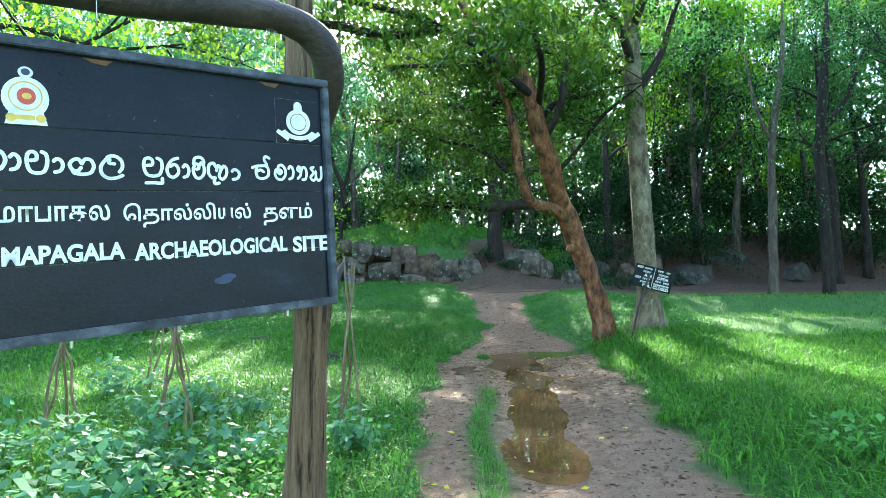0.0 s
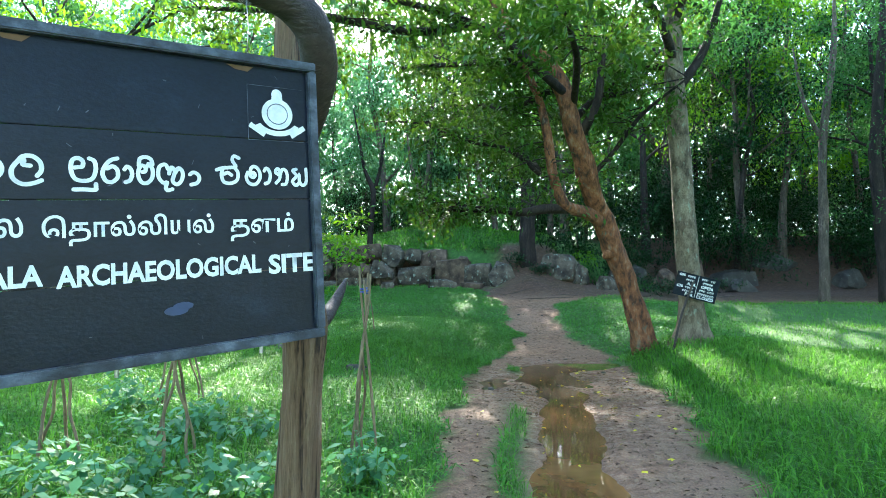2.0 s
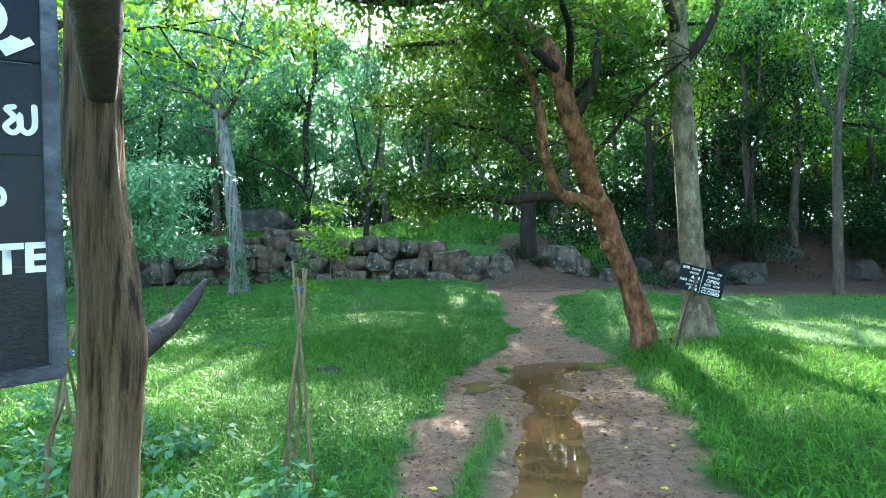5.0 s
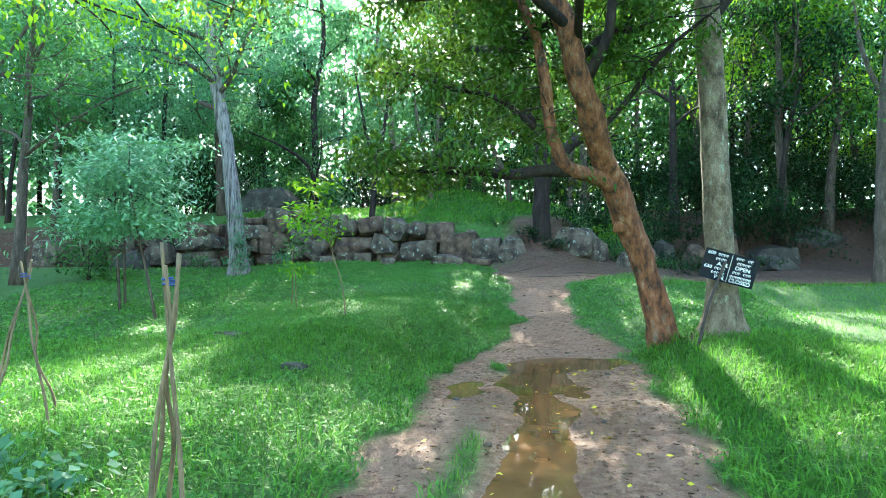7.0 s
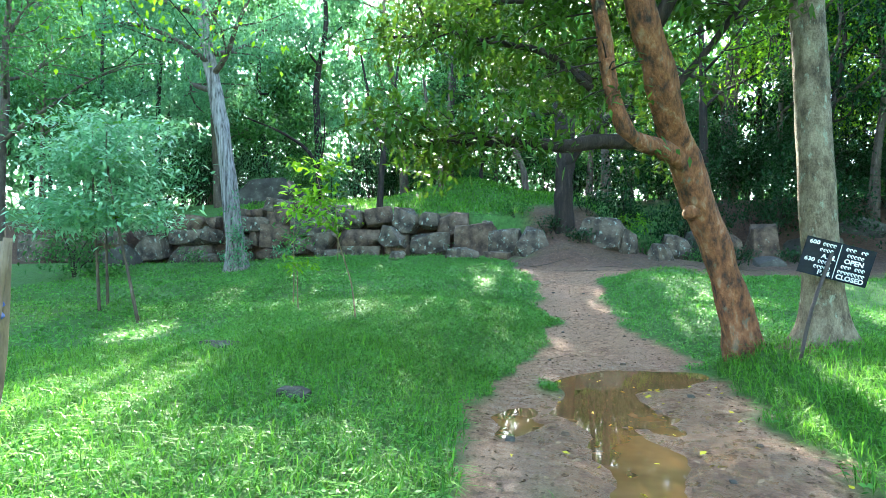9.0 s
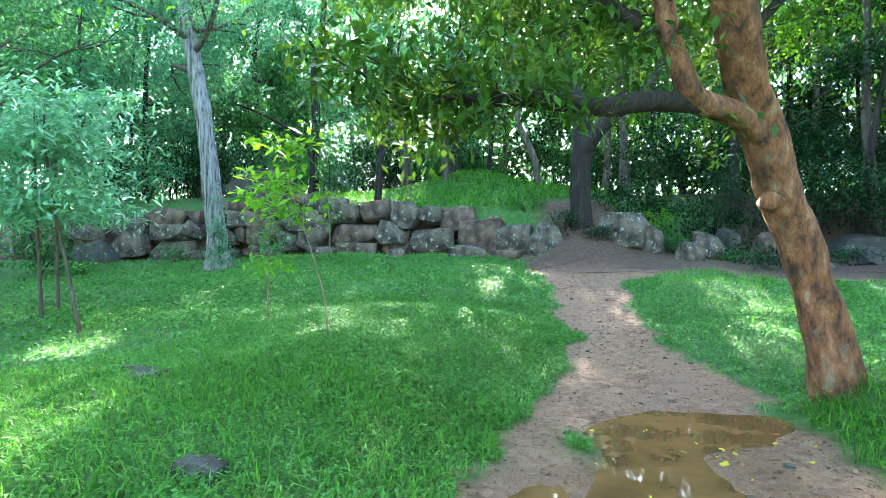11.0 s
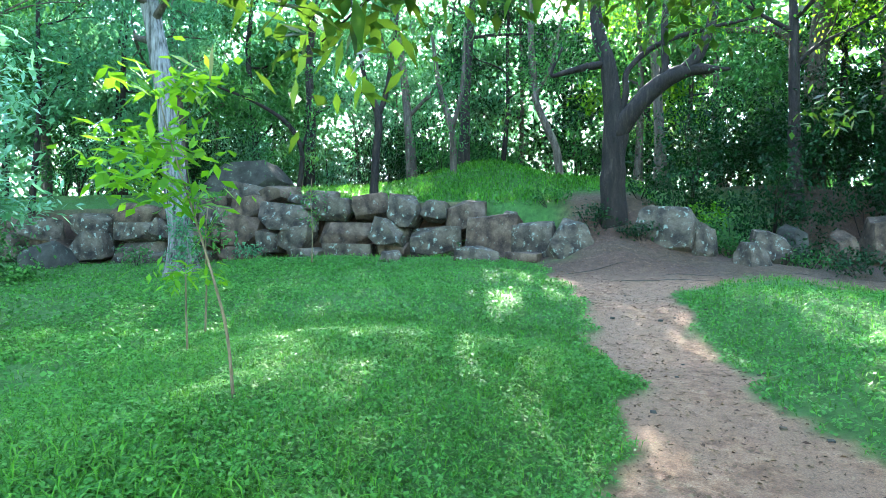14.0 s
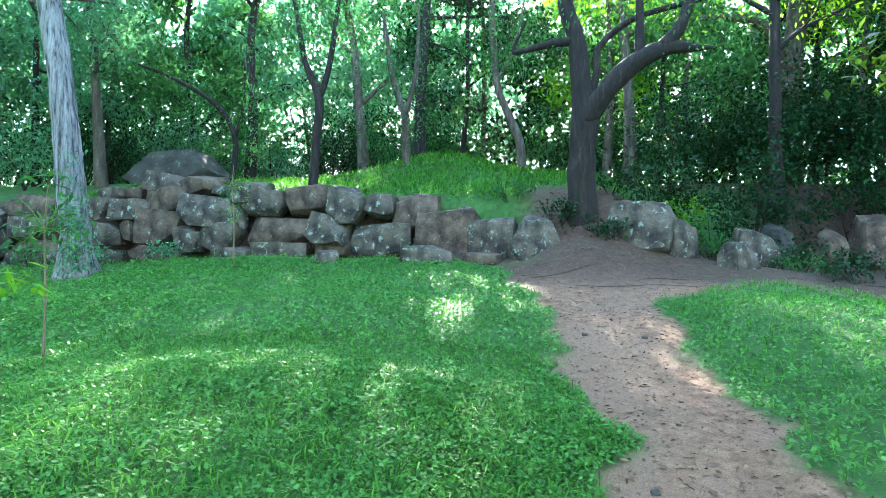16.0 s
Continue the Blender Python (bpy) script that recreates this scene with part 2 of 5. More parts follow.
M_TWINE = plain("blue_twine", (0.05, 0.10, 0.32), 0.7)
M_GRASS = leaf_material("meadow_grass", (0.020, 0.085, 0.011), (0.155, 0.41, 0.040), 0.4, 0.5, (0.16, 0.42, 0.04))
M_HERB = leaf_material("creeping_herb", (0.042, 0.145, 0.026), (0.145, 0.38, 0.070), 0.36, 0.45, (0.13, 0.40, 0.07))
M_LEAF_A = leaf_material("glossy_dark_leaves", (0.010, 0.040, 0.009), (0.06, 0.16, 0.024), 0.34, 0.42, (0.24, 0.40, 0.02))
M_LEAF_B = leaf_material("mid_green_leaves", (0.018, 0.070, 0.020), (0.085, 0.23, 0.06), 0.42, 0.5, (0.13, 0.38, 0.06))
M_LEAF_C = leaf_material("blue_green_leaves", (0.045, 0.145, 0.068), (0.17, 0.40, 0.20), 0.42, 0.5, (0.18, 0.45, 0.14))
M_LEAF_D = leaf_material("yellow_green_leaves", (0.05, 0.19, 0.012), (0.20, 0.46, 0.025), 0.5, 0.5, (0.30, 0.5, 0.01))
# Near-black copy of the leaves: the woods' shade is put into its colour.
M_LEAF_S = leaf_material("shade_darkened_leaves", (0.005, 0.022, 0.008), (0.022, 0.075, 0.022), 0.2, 0.45, (0.06, 0.2, 0.03))
M_LEAF_P = leaf_material("pale_feathery_leaves", (0.09, 0.25, 0.12), (0.29, 0.55, 0.31), 0.35, 0.36, (0.14, 0.45, 0.14))
M_LEAF_P.node_tree.nodes["Principled BSDF"].inputs["Specular IOR Level"].default_value = 0.6
M_FALLEN = leaf_material("fallen_yellow_leaves", (0.45, 0.33, 0.02), (0.80, 0.68, 0.06), 0.1, 0.5, (0.6, 0.5, 0.05))
M_LITTER = leaf_material("brown_leaf_litter", (0.06, 0.03, 0.015), (0.28, 0.18, 0.10), 0.02, 0.7, (0.2, 0.12, 0.06))


# ---- building helpers ----
def mesh_of(name, verts, faces, material, smooth=True):
    me = bpy.data.meshes.new(name)
    me.from_pydata([tuple(v) for v in verts], [], faces)
    me.materials.append(material)
    if smooth:
        me.polygons.foreach_set("use_smooth", np.ones(len(me.polygons), bool))
    me.update()
    return me


def quads_of(name, verts, per, material):
    """A mesh from an array of (n, per, 3): n loose faces of per corners each."""
    n = len(verts)
    me = bpy.data.meshes.new(name)
    me.vertices.add(n * per)
    me.vertices.foreach_set("co", verts.reshape(-1).astype(np.float32))
    me.loops.add(n * per)
    me.loops.foreach_set("vertex_index", np.arange(n * per, dtype=np.int32))
    me.polygons.add(n)
    me.polygons.foreach_set("loop_start", np.arange(0, n * per, per, dtype=np.int32))
    me.materials.append(material)
    me.update(calc_edges=True)
    return me


def under(name, me, parent, label=""):
    ob = new(name, me)
    ob.parent = parent
    if label:
        ob["label"] = label
    return ob


def part(name, bm, material, parent, label=""):
    """Links a bmesh as one mesh object under a thing or a part."""
    me = bpy.data.meshes.new(name)
    bm.to_mesh(me)
    bm.free()
    me.materials.append(material)
    return under(name, me, parent, label)


def spline(points, steps=5):
    """A smooth run through points given as (x, y, z, radius)."""
    p = np.array(points, float)
    p = np.vstack([2 * p[0] - p[1], p, 2 * p[-1] - p[-2]])
    out = []
    for i in range(1, len(p) - 2):
        for k in range(steps):
            u = k / steps
            out.append(0.5 * (2 * p[i] + (p[i + 1] - p[i - 1]) * u + (2 * p[i - 1] - 5 * p[i] + 4 * p[i + 1] - p[i + 2]) * u * u
                              + (3 * p[i] - p[i - 1] - 3 * p[i + 1] + p[i + 2]) * u ** 3))
    out.append(p[-2])
    return np.array(out)


def tube(name, points, material, sides=10, steps=5, rough=0.06, lobes=0.0, seed=0.0, cap=True):
    """A limb, stem, stick or wire along a spline, its skin uneven. lobes: ridges like buttresses at its foot."""
    s = spline(points, steps)
    verts, faces, n = [], [], len(s)
    up = Vector((0.31, 0.9, 0.11))
    for i in range(n):
        d = Vector(s[min(i + 1, n - 1), :3] - s[max(i - 1, 0), :3]).normalized()
        a = d.cross(up).normalized() if abs(d.dot(up)) < 0.97 else d.cross(Vector((1, 0, 0))).normalized()
        b = d.cross(a)
        for k in range(sides):
            w = 2 * math.pi * k / sides
            r = max(s[i, 3], 0.001)
            c = Vector((s[i, 0] * 2, s[i, 1] * 2 + seed, s[i, 2] * 1.3)) + (a * math.cos(w) + b * math.sin(w)) * 1.1
            r *= 1 + rough * 2 * noise.noise(c) + rough * noise.noise(c * 3.1)
            if lobes:
                r *= 1 + lobes * max(0, 1 - i / (n * 0.3)) ** 2 * (0.5 + 0.5 * math.cos(w * 4 + 0.6))
            verts.append(Vector(s[i, :3]) + (a * math.cos(w) + b * math.sin(w)) * r)
    for i in range(n - 1):
        for k in range(sides):
            k2 = (k + 1) % sides
            faces.append((i * sides + k, i * sides + k2, (i + 1) * sides + k2, (i + 1) * sides + k))
    if cap:
        faces += [tuple(range(sides - 1, -1, -1)), tuple((n - 1) * sides + k for k in range(sides))]
    return mesh_of(name, verts, faces, material)


def shaded_ok(pts):
    """False for what would stand in the sun's way to a clearing."""
    k = (pts[:, 2] - 0.4) / SUN_DIR.z
    gx, gy = pts[:, 0] - k * SUN_DIR.x, pts[:, 1] - k * SUN_DIR.y
    keep = np.ones(len(pts), bool)
    for cx, cy, rx, ry in CLEARINGS:
        lift = ground_at(cx, cy) - 0.4
        sx, sy = cx - lift / SUN_DIR.z * SUN_DIR.x, cy - lift / SUN_DIR.z * SUN_DIR.y
        keep &= ((gx - sx) / (rx + 0.12)) ** 2 + ((gy - sy) / (ry + 0.12)) ** 2 > 1
    return keep


def leaf_quads(rng, pts, length, width, tilt=0.7, out=None):
    """Folded, pointed leaves of four corners at the points, in all directions but mostly lying."""
    n = len(pts)
    az = rng.uniform(0, 2 * np.pi, n)
    el = rng.normal(-0.25, tilt, n)
    d = np.stack([np.cos(az) * np.cos(el), np.sin(az) * np.cos(el), np.sin(el)], 1)
    side = np.stack([-np.sin(az), np.cos(az), rng.normal(0, 0.45, n)], 1)
    side /= np.linalg.norm(side, axis=1)[:, None]
    L = (length * rng.uniform(0.6, 1.35, n))[:, None]
    W = (width * rng.uniform(0.6, 1.3, n))[:, None] * 0.5
    droop = np.array([0, 0, -1.0]) * L * 0.12
    mid = pts + d * L * 0.45
    return np.stack([pts, mid + side * W, pts + d * L + droop, mid - side * W], 1)


def crown_mesh(name, rng, pts, length, width, material, tilt=0.7, at=(0, 0, 0)):
    pts = pts[shaded_ok(pts)] - np.array(at)
    return quads_of(name, leaf_quads(rng, pts, length, width, tilt), 4, material)


def thing(name, x, y, z, label, category, group="", kind=""):
    ob = new(name)
    ob.empty_display_size = 0.1
    ob.location = (x, y, z)
    return tagged(ob, label, category, group, kind)


def local(points, ob):
    o = ob.location
    return [(p[0] - o.x, p[1] - o.y, p[2] - o.z, p[3]) for p in points]


def clumps(rng, sprays, per, spread, flat=0.6):
    """Leaf places in clumps round the given points."""
    sprays = np.array(sprays, float)
    pts = np.repeat(sprays, per, 0)
    return pts + rng.normal(0, 1, pts.shape) * np.array([spread, spread, spread * flat])


def branching(rng, start, direction, length, radius, fork=3, rise=0.15):
    """A limb with forks. Returns its runs, each a list of (x, y, z, r), and where its leaves grow."""
    runs, sprays = [], []
    p, d = np.array(start, float), np.array(direction, float)
    d /= np.linalg.norm(d)
    run = [(*p, radius)]
    for i in range(4):
        d = d + rng.normal(0, 0.22, 3) + np.array([0, 0, rise])
        d /= np.linalg.norm(d)
        p = p + d * length / 4
        run.append((*p, radius * (1 - 0.2 * (i + 1))))
        if i >= 1:
            sprays.append(p)
        if i >= 0 and fork > 0 and i < 3:
            for _ in range(2 if i else 1):
                s = d + rng.normal(0, 0.8, 3) * np.array([1, 1, 0.6])
                s /= np.linalg.norm(s)
                q, tw = p.copy(), [(*p, radius * 0.4)]
                for j in range(3):
                    s = s + rng.normal(0, 0.25, 3)
                    s /= np.linalg.norm(s)
                    q = q + s * length * 0.16
                    tw.append((*q, radius * (0.32 - 0.09 * j)))
                    sprays.append(q)
                runs.append(tw)
    return [run] + runs, sprays


def tree(name, x, y, spec, label, group=""):
    """A forest tree: a trunk, limbs that fork, and a crown of leaves in clumps."""
    rng = np.random.default_rng(spec["seed"])
    z = ground_at(x, y) - 0.1
    ob = thing(name, x, y, z, label, "tree", group)
    h, r, lean = spec["height"], spec["radius"], spec.get("lean", (0, 0))
    pts = []
    for i in range(6):
        u = i / 5
        pts.append((x + lean[0] * u * h + rng.normal(0, 0.03) * h * u * 0.6, y + lean[1] * u * h, z + u * h, r * (1.25 if i == 0 else 1) * (1 - 0.72 * u)))
    under("trunk", tube("trunk", local(pts, ob), spec["bark"], spec.get("sides", 9), 4, 0.08, spec.get("lobes", 0.0), spec["seed"] * 1.7), ob)
    sp, sprays = spline(pts, 6), [pts[-1][:3]]
    for k in range(spec["limbs"]):
        u = spec.get("low", 0.4) + (0.97 - spec.get("low", 0.4)) * (k + rng.uniform(0, 0.6)) / spec["limbs"]
        s = sp[min(int(u * len(sp)), len(sp) - 1)]
        az = k * 2.4 + rng.uniform(-0.5, 0.5)
        runs, sps = branching(rng, s[:3], (math.cos(az), math.sin(az), rng.uniform(0.15, 0.75)), spec["spread"] * rng.uniform(0.7, 1.1) * (1.15 - 0.4 * u), s[3] * 0.55)
        sprays += sps
        limb = under("limb", tube("limb", local(runs[0], ob), spec["bark"], 7, 3, 0.06), ob)
        if spec.get("twigs", True):
            for tw in runs[1:]:
                under("twig", tube("twig", local(tw, ob), spec["bark"], 4, 2, 0.0, cap=False), limb)
    leaves = clumps(rng, sprays, max(1, int(spec["leaves"] / len(sprays))), spec.get("clump", 0.55), 0.55)
    leaves = leaves[shaded_ok(leaves)]
    me = quads_of("crown", leaf_quads(rng, leaves - np.array(ob.location), spec["leaf"], spec["leaf"] * 0.5), 4, spec["green"])
    under("crown", me, ob)
    return ob


# ---- ground ----
def grid_line(lo, fine_lo, fine_hi, hi, step):
    out, a, s = list(np.arange(fine_lo, fine_hi, step)), fine_lo, step
    while a > lo:
        s *= 1.25
        a -= s
        out.insert(0, max(a, lo))
    a, s = out[-1], step
    while a < hi:
        s *= 1.25
        a += s
        out.append(min(a, hi))
    return np.array(out)


gx, gy = grid_line(-900, -9, 8, 900, 0.11), grid_line(-900, 1, 27, 900, 0.11)
X, Y = np.meshgrid(gx, gy)
Z = height(X, Y)
nx, ny = len(gx), len(gy)
idx = np.arange(nx * ny).reshape(ny, nx)
gf = np.stack([idx[:-1, :-1], idx[:-1, 1:], idx[1:, 1:], idx[1:, :-1]], -1).reshape(-1, 4)
ground_me = mesh_of("ground", np.stack([X, Y, Z], -1).reshape(-1, 3), gf.tolist(), M_GROUND)


def soil_share(x, y):
    """1 on the trodden path and bare banks, 0 in the turf."""
    e = 0.16 * wobble(x, y, 4.1) + 0.08 * wobble(x, y, 13.0, 3)
    on_path = sstep(-0.12, 0.12, x - path_left(y) + e) * (1 - sstep(-0.12, 0.12, x - path_right(y) + e)) * (1 - sstep(23.5, 24.5, y))
    bank = sstep(21.6, 22.6, y + e * 3) * sstep(-0.8, 0.3, x + e) * (1 - sstep(26.5, 28, y))
    woods = sstep(29.5, 32, y + e * 4) * (1 - swell(x, y, -3.0, 31.2, 4, 3))
    right_bank = np.maximum(sstep(5, 7, x) * sstep(21.5, 23, y + e * 3), sstep(-3.5, -2.7, x + e) * sstep(23.6, 24.2, y + e) * (1 - sstep(25.3, 25.8, y + e)))
    right_bank = np.maximum(right_bank, sstep(24.6, 25.0, y) * (1 - sstep(26.0, 26.2, y)) * sstep(2.2, 2.8, -x))
    strip = np.exp(-((x - 0.57 - 0.05 * np.sin(y * 2)) / 0.14) ** 2) * (1 - sstep(7.2, 8.4, y)) + swell(x, y, 0.6, 11.2, 0.2, 0.35)
    return np.clip(np.maximum.reduce([on_path * (1 - 0.9 * np.clip(strip, 0, 1)), bank * 0.95 * (1 - 0.9 * swell(x, y, 1.25, 22.95, 0.55, 0.28)), woods * 0.9, right_bank]), 0, 1)


soil_v = soil_share(X, Y)
# Dark soil of bank and woods; the wall band paints shade between its stones.
humus_shade_v = np.clip(np.maximum(np.maximum(sstep(26.3, 28.5, Y), np.maximum(0.9 * sstep(21.6, 23.2, Y + 0.3 * wobble(X, Y, 2.3)) * sstep(-3.4, -2.6, X), sstep(24.6, 25.0, Y) * (1 - sstep(26.0, 26.2, Y)) * sstep(2.2, 2.8, -X))), np.maximum(sstep(3.6, 5.5, X) * sstep(21.5, 23.5, Y), sstep(8, 12, -X) * sstep(23.3, 24.6, Y))), 0, 1) * 0.92
wet_v = np.clip(swell(X, Y, 1.4, 9.6, 1.1, 2.6) * 1.5 + pond(X, Y) * 1.5, 0, 1) * soil_v
for key, val in (("soil", soil_v), ("wet", wet_v), ("humus_shade", humus_shade_v)):
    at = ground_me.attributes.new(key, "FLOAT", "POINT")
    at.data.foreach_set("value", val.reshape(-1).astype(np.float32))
ground = tagged(new("ground", ground_me), "grassy earth with a trodden reddish dirt path", "ground", kind="structure")

wx_, wy_ = np.meshgrid(np.arange(-0.3, 3.0, 0.05), np.arange(3.4, 12.9, 0.05))
wet_cell = height(wx_, wy_) < 0.006
wi = np.arange(wx_.size).reshape(wx_.shape)
wf = [(wi[j, i], wi[j, i + 1], wi[j + 1, i + 1], wi[j + 1, i]) for j in range(wx_.shape[0] - 1) for i in range(wx_.shape[1] - 1) if wet_cell[j:j + 2, i:i + 2].any()]
tagged(new("water", mesh_of("water", np.stack([wx_, wy_, np.full(wx_.shape, -0.008)], -1).reshape(-1, 3), wf, M_WATER)), "shallow muddy brown puddle lying on the path", "puddle", kind="structure")


# ---- boulder wall ----
def boulder(name, size, material, seed, cuts=6, fine=2, bevel=0.05, rough=0.05, taper=0.06):
    """A split stone: a skewed block with corners and edges broken off, worn round and roughened."""
    rng = np.random.default_rng(seed)
    bm = bmesh.new()
    bmesh.ops.create_cube(bm, size=1)
    for v in bm.verts:
        v.co += Vector(rng.uniform(-0.09, 0.09, 3))
        v.co.x *= 1 - taper * (v.co.z + 0.5)
        v.co.y *= 1 - taper * (v.co.z + 0.5)
    for _ in range(cuts):
        n = Vector(rng.normal(0, 1, 3) * np.array([1.0, 0.7, 1.0])).normalized()
        reach = max(v.co.dot(n) for v in bm.verts)
        bmesh.ops.bisect_plane(bm, geom=bm.verts[:] + bm.edges[:] + bm.faces[:], plane_co=n * reach * rng.uniform(0.64, 0.86), plane_no=n, clear_outer=True)
        bmesh.ops.holes_fill(bm, edges=bm.edges[:], sides=0)
    bmesh.ops.remove_doubles(bm, verts=bm.verts[:], dist=0.05)
    bmesh.ops.bevel(bm, geom=bm.edges[:], offset=bevel, segments=2, profile=0.6, affect="EDGES", clamp_overlap=True)
    bmesh.ops.triangulate(bm, faces=bm.faces[:])
    if fine:
        bmesh.ops.subdivide_edges(bm, edges=bm.edges[:], cuts=fine, use_grid_fill=True)
    s = Vector((seed * 1.37, seed * 0.71, 3.1))
    for v in bm.verts:
        c = v.co
        c = c * (1 + rough * (noise.noise(c * 2.5 + s) + 0.6 * noise.noise(c * 7.0 + s)))
        v.co = Vector((c.x * size[0], c.y * size[1], c.z * size[2])) * 1.04
    bmesh.ops.recalc_face_normals(bm, faces=bm.faces[:])
    me = bpy.data.meshes.new(name)
    bm.to_mesh(me)
    bm.free()
    me.materials.append(material)
    me.polygons.foreach_set("use_smooth", np.ones(len(me.polygons), bool))
    me.set_sharp_from_angle(angle=radians(28))
    return me


# Stones of the dry wall by course: middle x, width, middle z, height.
FOOT = ((-9.9, 1.3, 1.62, 0.5), (-7.6, 1.05, 1.66, 0.42), (-6.37, 1.45, 1.7, 0.55), (-4.97, 0.9, 1.86, 0.5), (-12.9, 1.0, 1.5, 0.5), (-11.4, 0.9, 1.6, 0.5))
LOW = ((-9.9, 1.3, 2.37, 0.95), (-8.94, 0.64, 2.12, 0.72), (-8.07, 1.17, 2.13, 0.68), (-6.58, 1.52, 2.28, 0.9), (-5.18, 1.03, 2.3, 0.78), (-3.8, 1.45, 2.08, 0.87),
       (-10.75, 0.5, 2.3, 0.55), (-11.45, 0.9, 2.2, 0.7))
MIDDLE = ((-10.74, 1.05, 2.84, 0.64), (-9.74, 1.25, 3.16, 0.64), (-8.42, 1.7, 2.82, 0.76), (-6.9, 1.2, 3.02, 0.7), (-5.78, 1.08, 3.12, 0.78), (-4.74, 0.95, 2.96, 0.88),
          (-3.86, 0.84, 2.93, 0.66), (-2.96, 1.16, 2.77, 1.08), (-11.5, 0.75, 2.95, 0.6))
TOP = ((-10.0, 0.96, 3.62, 0.52), (-8.98, 1.2, 3.58, 0.6), (-7.48, 1.12, 3.3, 0.56), (-8.2, 0.45, 3.38, 0.32), (-10.95, 0.7, 3.36, 0.48), (-11.5, 0.5, 3.3, 0.4))
WEST = ((-13.6, 1.8, 2.4, 0.75), (-12.75, 0.5, 3.05, 0.42), (-12.75, 0.45, 2.5, 0.66), (-13.6, 1.9, 1.72, 0.85), (-13.8, 1.6, 2.98, 0.6), (-15.3, 1.5, 1.9, 0.9),
        (-15.4, 1.3, 2.7, 0.7), (-16.8, 1.4, 1.8, 0.8), (-17.0, 1.2, 2.5, 0.7), (-18.6, 1.7, 1.9, 1.0), (-18.3, 1.0, 2.8, 0.6), (-20.2, 1.5, 2.0, 1.1))
boulder_wall = thing("boulder_wall", -8.0, 25.3, 1.4, "dry-stacked wall of large lichened granite boulders", "wall")
k = 0
for course, back in ((FOOT, 0.0), (LOW, 0.12), (MIDDLE, 0.28), (TOP, 0.45), (WEST, 0.2)):
    for x, w, z, h in course:
        k += 1
        me = boulder("boulder", (w * 0.98, 0.9, h * 0.98), (M_STONE, M_STONE_B, M_STONE)[k % 3], 10 + k, 9, 2, 0.03, 0.03)
        ob = under("boulder", me, boulder_wall)
        y = 25.35 + back + 0.16 * math.sin(k * 2.1) - 0.5 * float(sstep(13, 18, -x))
        ob.location = (x + 8.0, y - 25.3, z - 1.4)
        ob.rotation_euler = (0.08 * math.sin(k * 3.3), 0.10 * math.sin(k * 1.9), 0.2 * math.sin(k * 2.7))

bm = bmesh.new()
for i in range(28):
    m = pose(-20 + i * 0.63, 26.95, 2.1, 0, 0, 20 * math.sin(i)) @ Matrix.Diagonal((0.8, 0.5, 1.5 + 0.1 * math.sin(i * 2), 1))
    bmesh.ops.create_icosphere(bm, subdivisions=2, radius=0.6, matrix=m)
part("rubble_fill", bm, M_STONE_D, boulder_wall).location = (8.0, -25.3, -1.4)

# Loose boulders: x, y, middle z, width, depth, height, material, turn.
ROCKS = ((0.05, 24.6, 1.9, 1.75, 1.4, 1.3, M_STONE, 0.3),
         (2.45, 24.9, 2.3, 1.9, 1.3, 1.45, M_STONE, -0.3), (3.15, 24.75, 2.05, 0.8, 0.8, 0.9, M_STONE, 0.4), (4.15, 23.9, 1.62, 0.9, 0.8, 0.85, M_STONE, 0.5), (4.9, 25.3, 2.0, 1.2, 0.9, 0.55, M_STONE, 0.2),
         (7.4, 24.0, 1.25, 1.1, 0.9, 0.6, M_STONE_D, 0.1))
ROCKS += ((7.0, 26.4, 2.1, 0.9, 0.8, 0.5, M_STONE_B, 0.4), (8.1, 26.6, 2.2, 1.2, 1.0, 1.1, M_STONE_B, -0.2), (-4.55, 23.6, 1.62, 0.62, 0.5, 0.42, M_STONE, 0.6), (10.2, 27.5, 1.9, 2.4, 1.5, 1.0, M_STONE_D, 0.2))
ROCKS += ((12.4, 29.0, 2.6, 2.6, 1.6, 1.2, M_STONE_D, -0.2), (14.5, 27.0, 1.8, 1.4, 1.0, 0.9, M_STONE_D, 0.5), (9.6, 25.2, 1.5, 1.2, 0.9, 0.7, M_STONE_D, 0.3),
          (-12.4, 30.5, 4.8, 4.0, 2.4, 1.3, M_STONE_D, 0.1), (-1.6, 25.6, 2.6, 0.9, 0.7, 0.6, M_STONE, 0.2), (5.9, 26.6, 2.25, 0.9, 0.8, 0.6, M_STONE_D, 0.8), (-15.6, 23.8, 1.5, 1.6, 1.2, 1.2, M_STONE_D, 0.2))
ROCKS += ((-2.05, 25.0, 2.3, 1.6, 1.1, 1.15, M_STONE_B, 0.05), (-0.95, 25.15, 2.35, 1.35, 1.0, 0.75, M_STONE, -0.15), (-2.35, 23.9, 1.62, 1.15, 0.7, 0.55, M_STONE, 0.1), (-1.2, 24.2, 1.6, 0.95, 0.6, 0.3, M_STONE_B, -0.1))
BLOCKS = range(len(ROCKS) - 4, len(ROCKS))   # squared ones at the wall's end
for i, (x, y, z, w, d, h, material, turn) in enumerate(ROCKS):
    foot = min(z - h * 0.45, ground_at(x, y - d * 0.3) - 0.08)
    hh = z + h / 2 - foot
    ob = new("rock", boulder("rock", (w * 0.96, d, hh * 1.05), material, 90 + i, 12, 3, 0.04, 0.06, 0.10 if i in BLOCKS else 0.42))
    ob.location, ob.rotation_euler = (x, y, foot + hh / 2), (0, 0, turn)
    colour = {M_STONE: "grey lichened", M_STONE_B: "brown split", M_STONE_D: "shade-darkened mossy"}[material]
    tagged(ob, f"{colour} granite boulder bedded in the bank", "rock", "boulders on the bank")
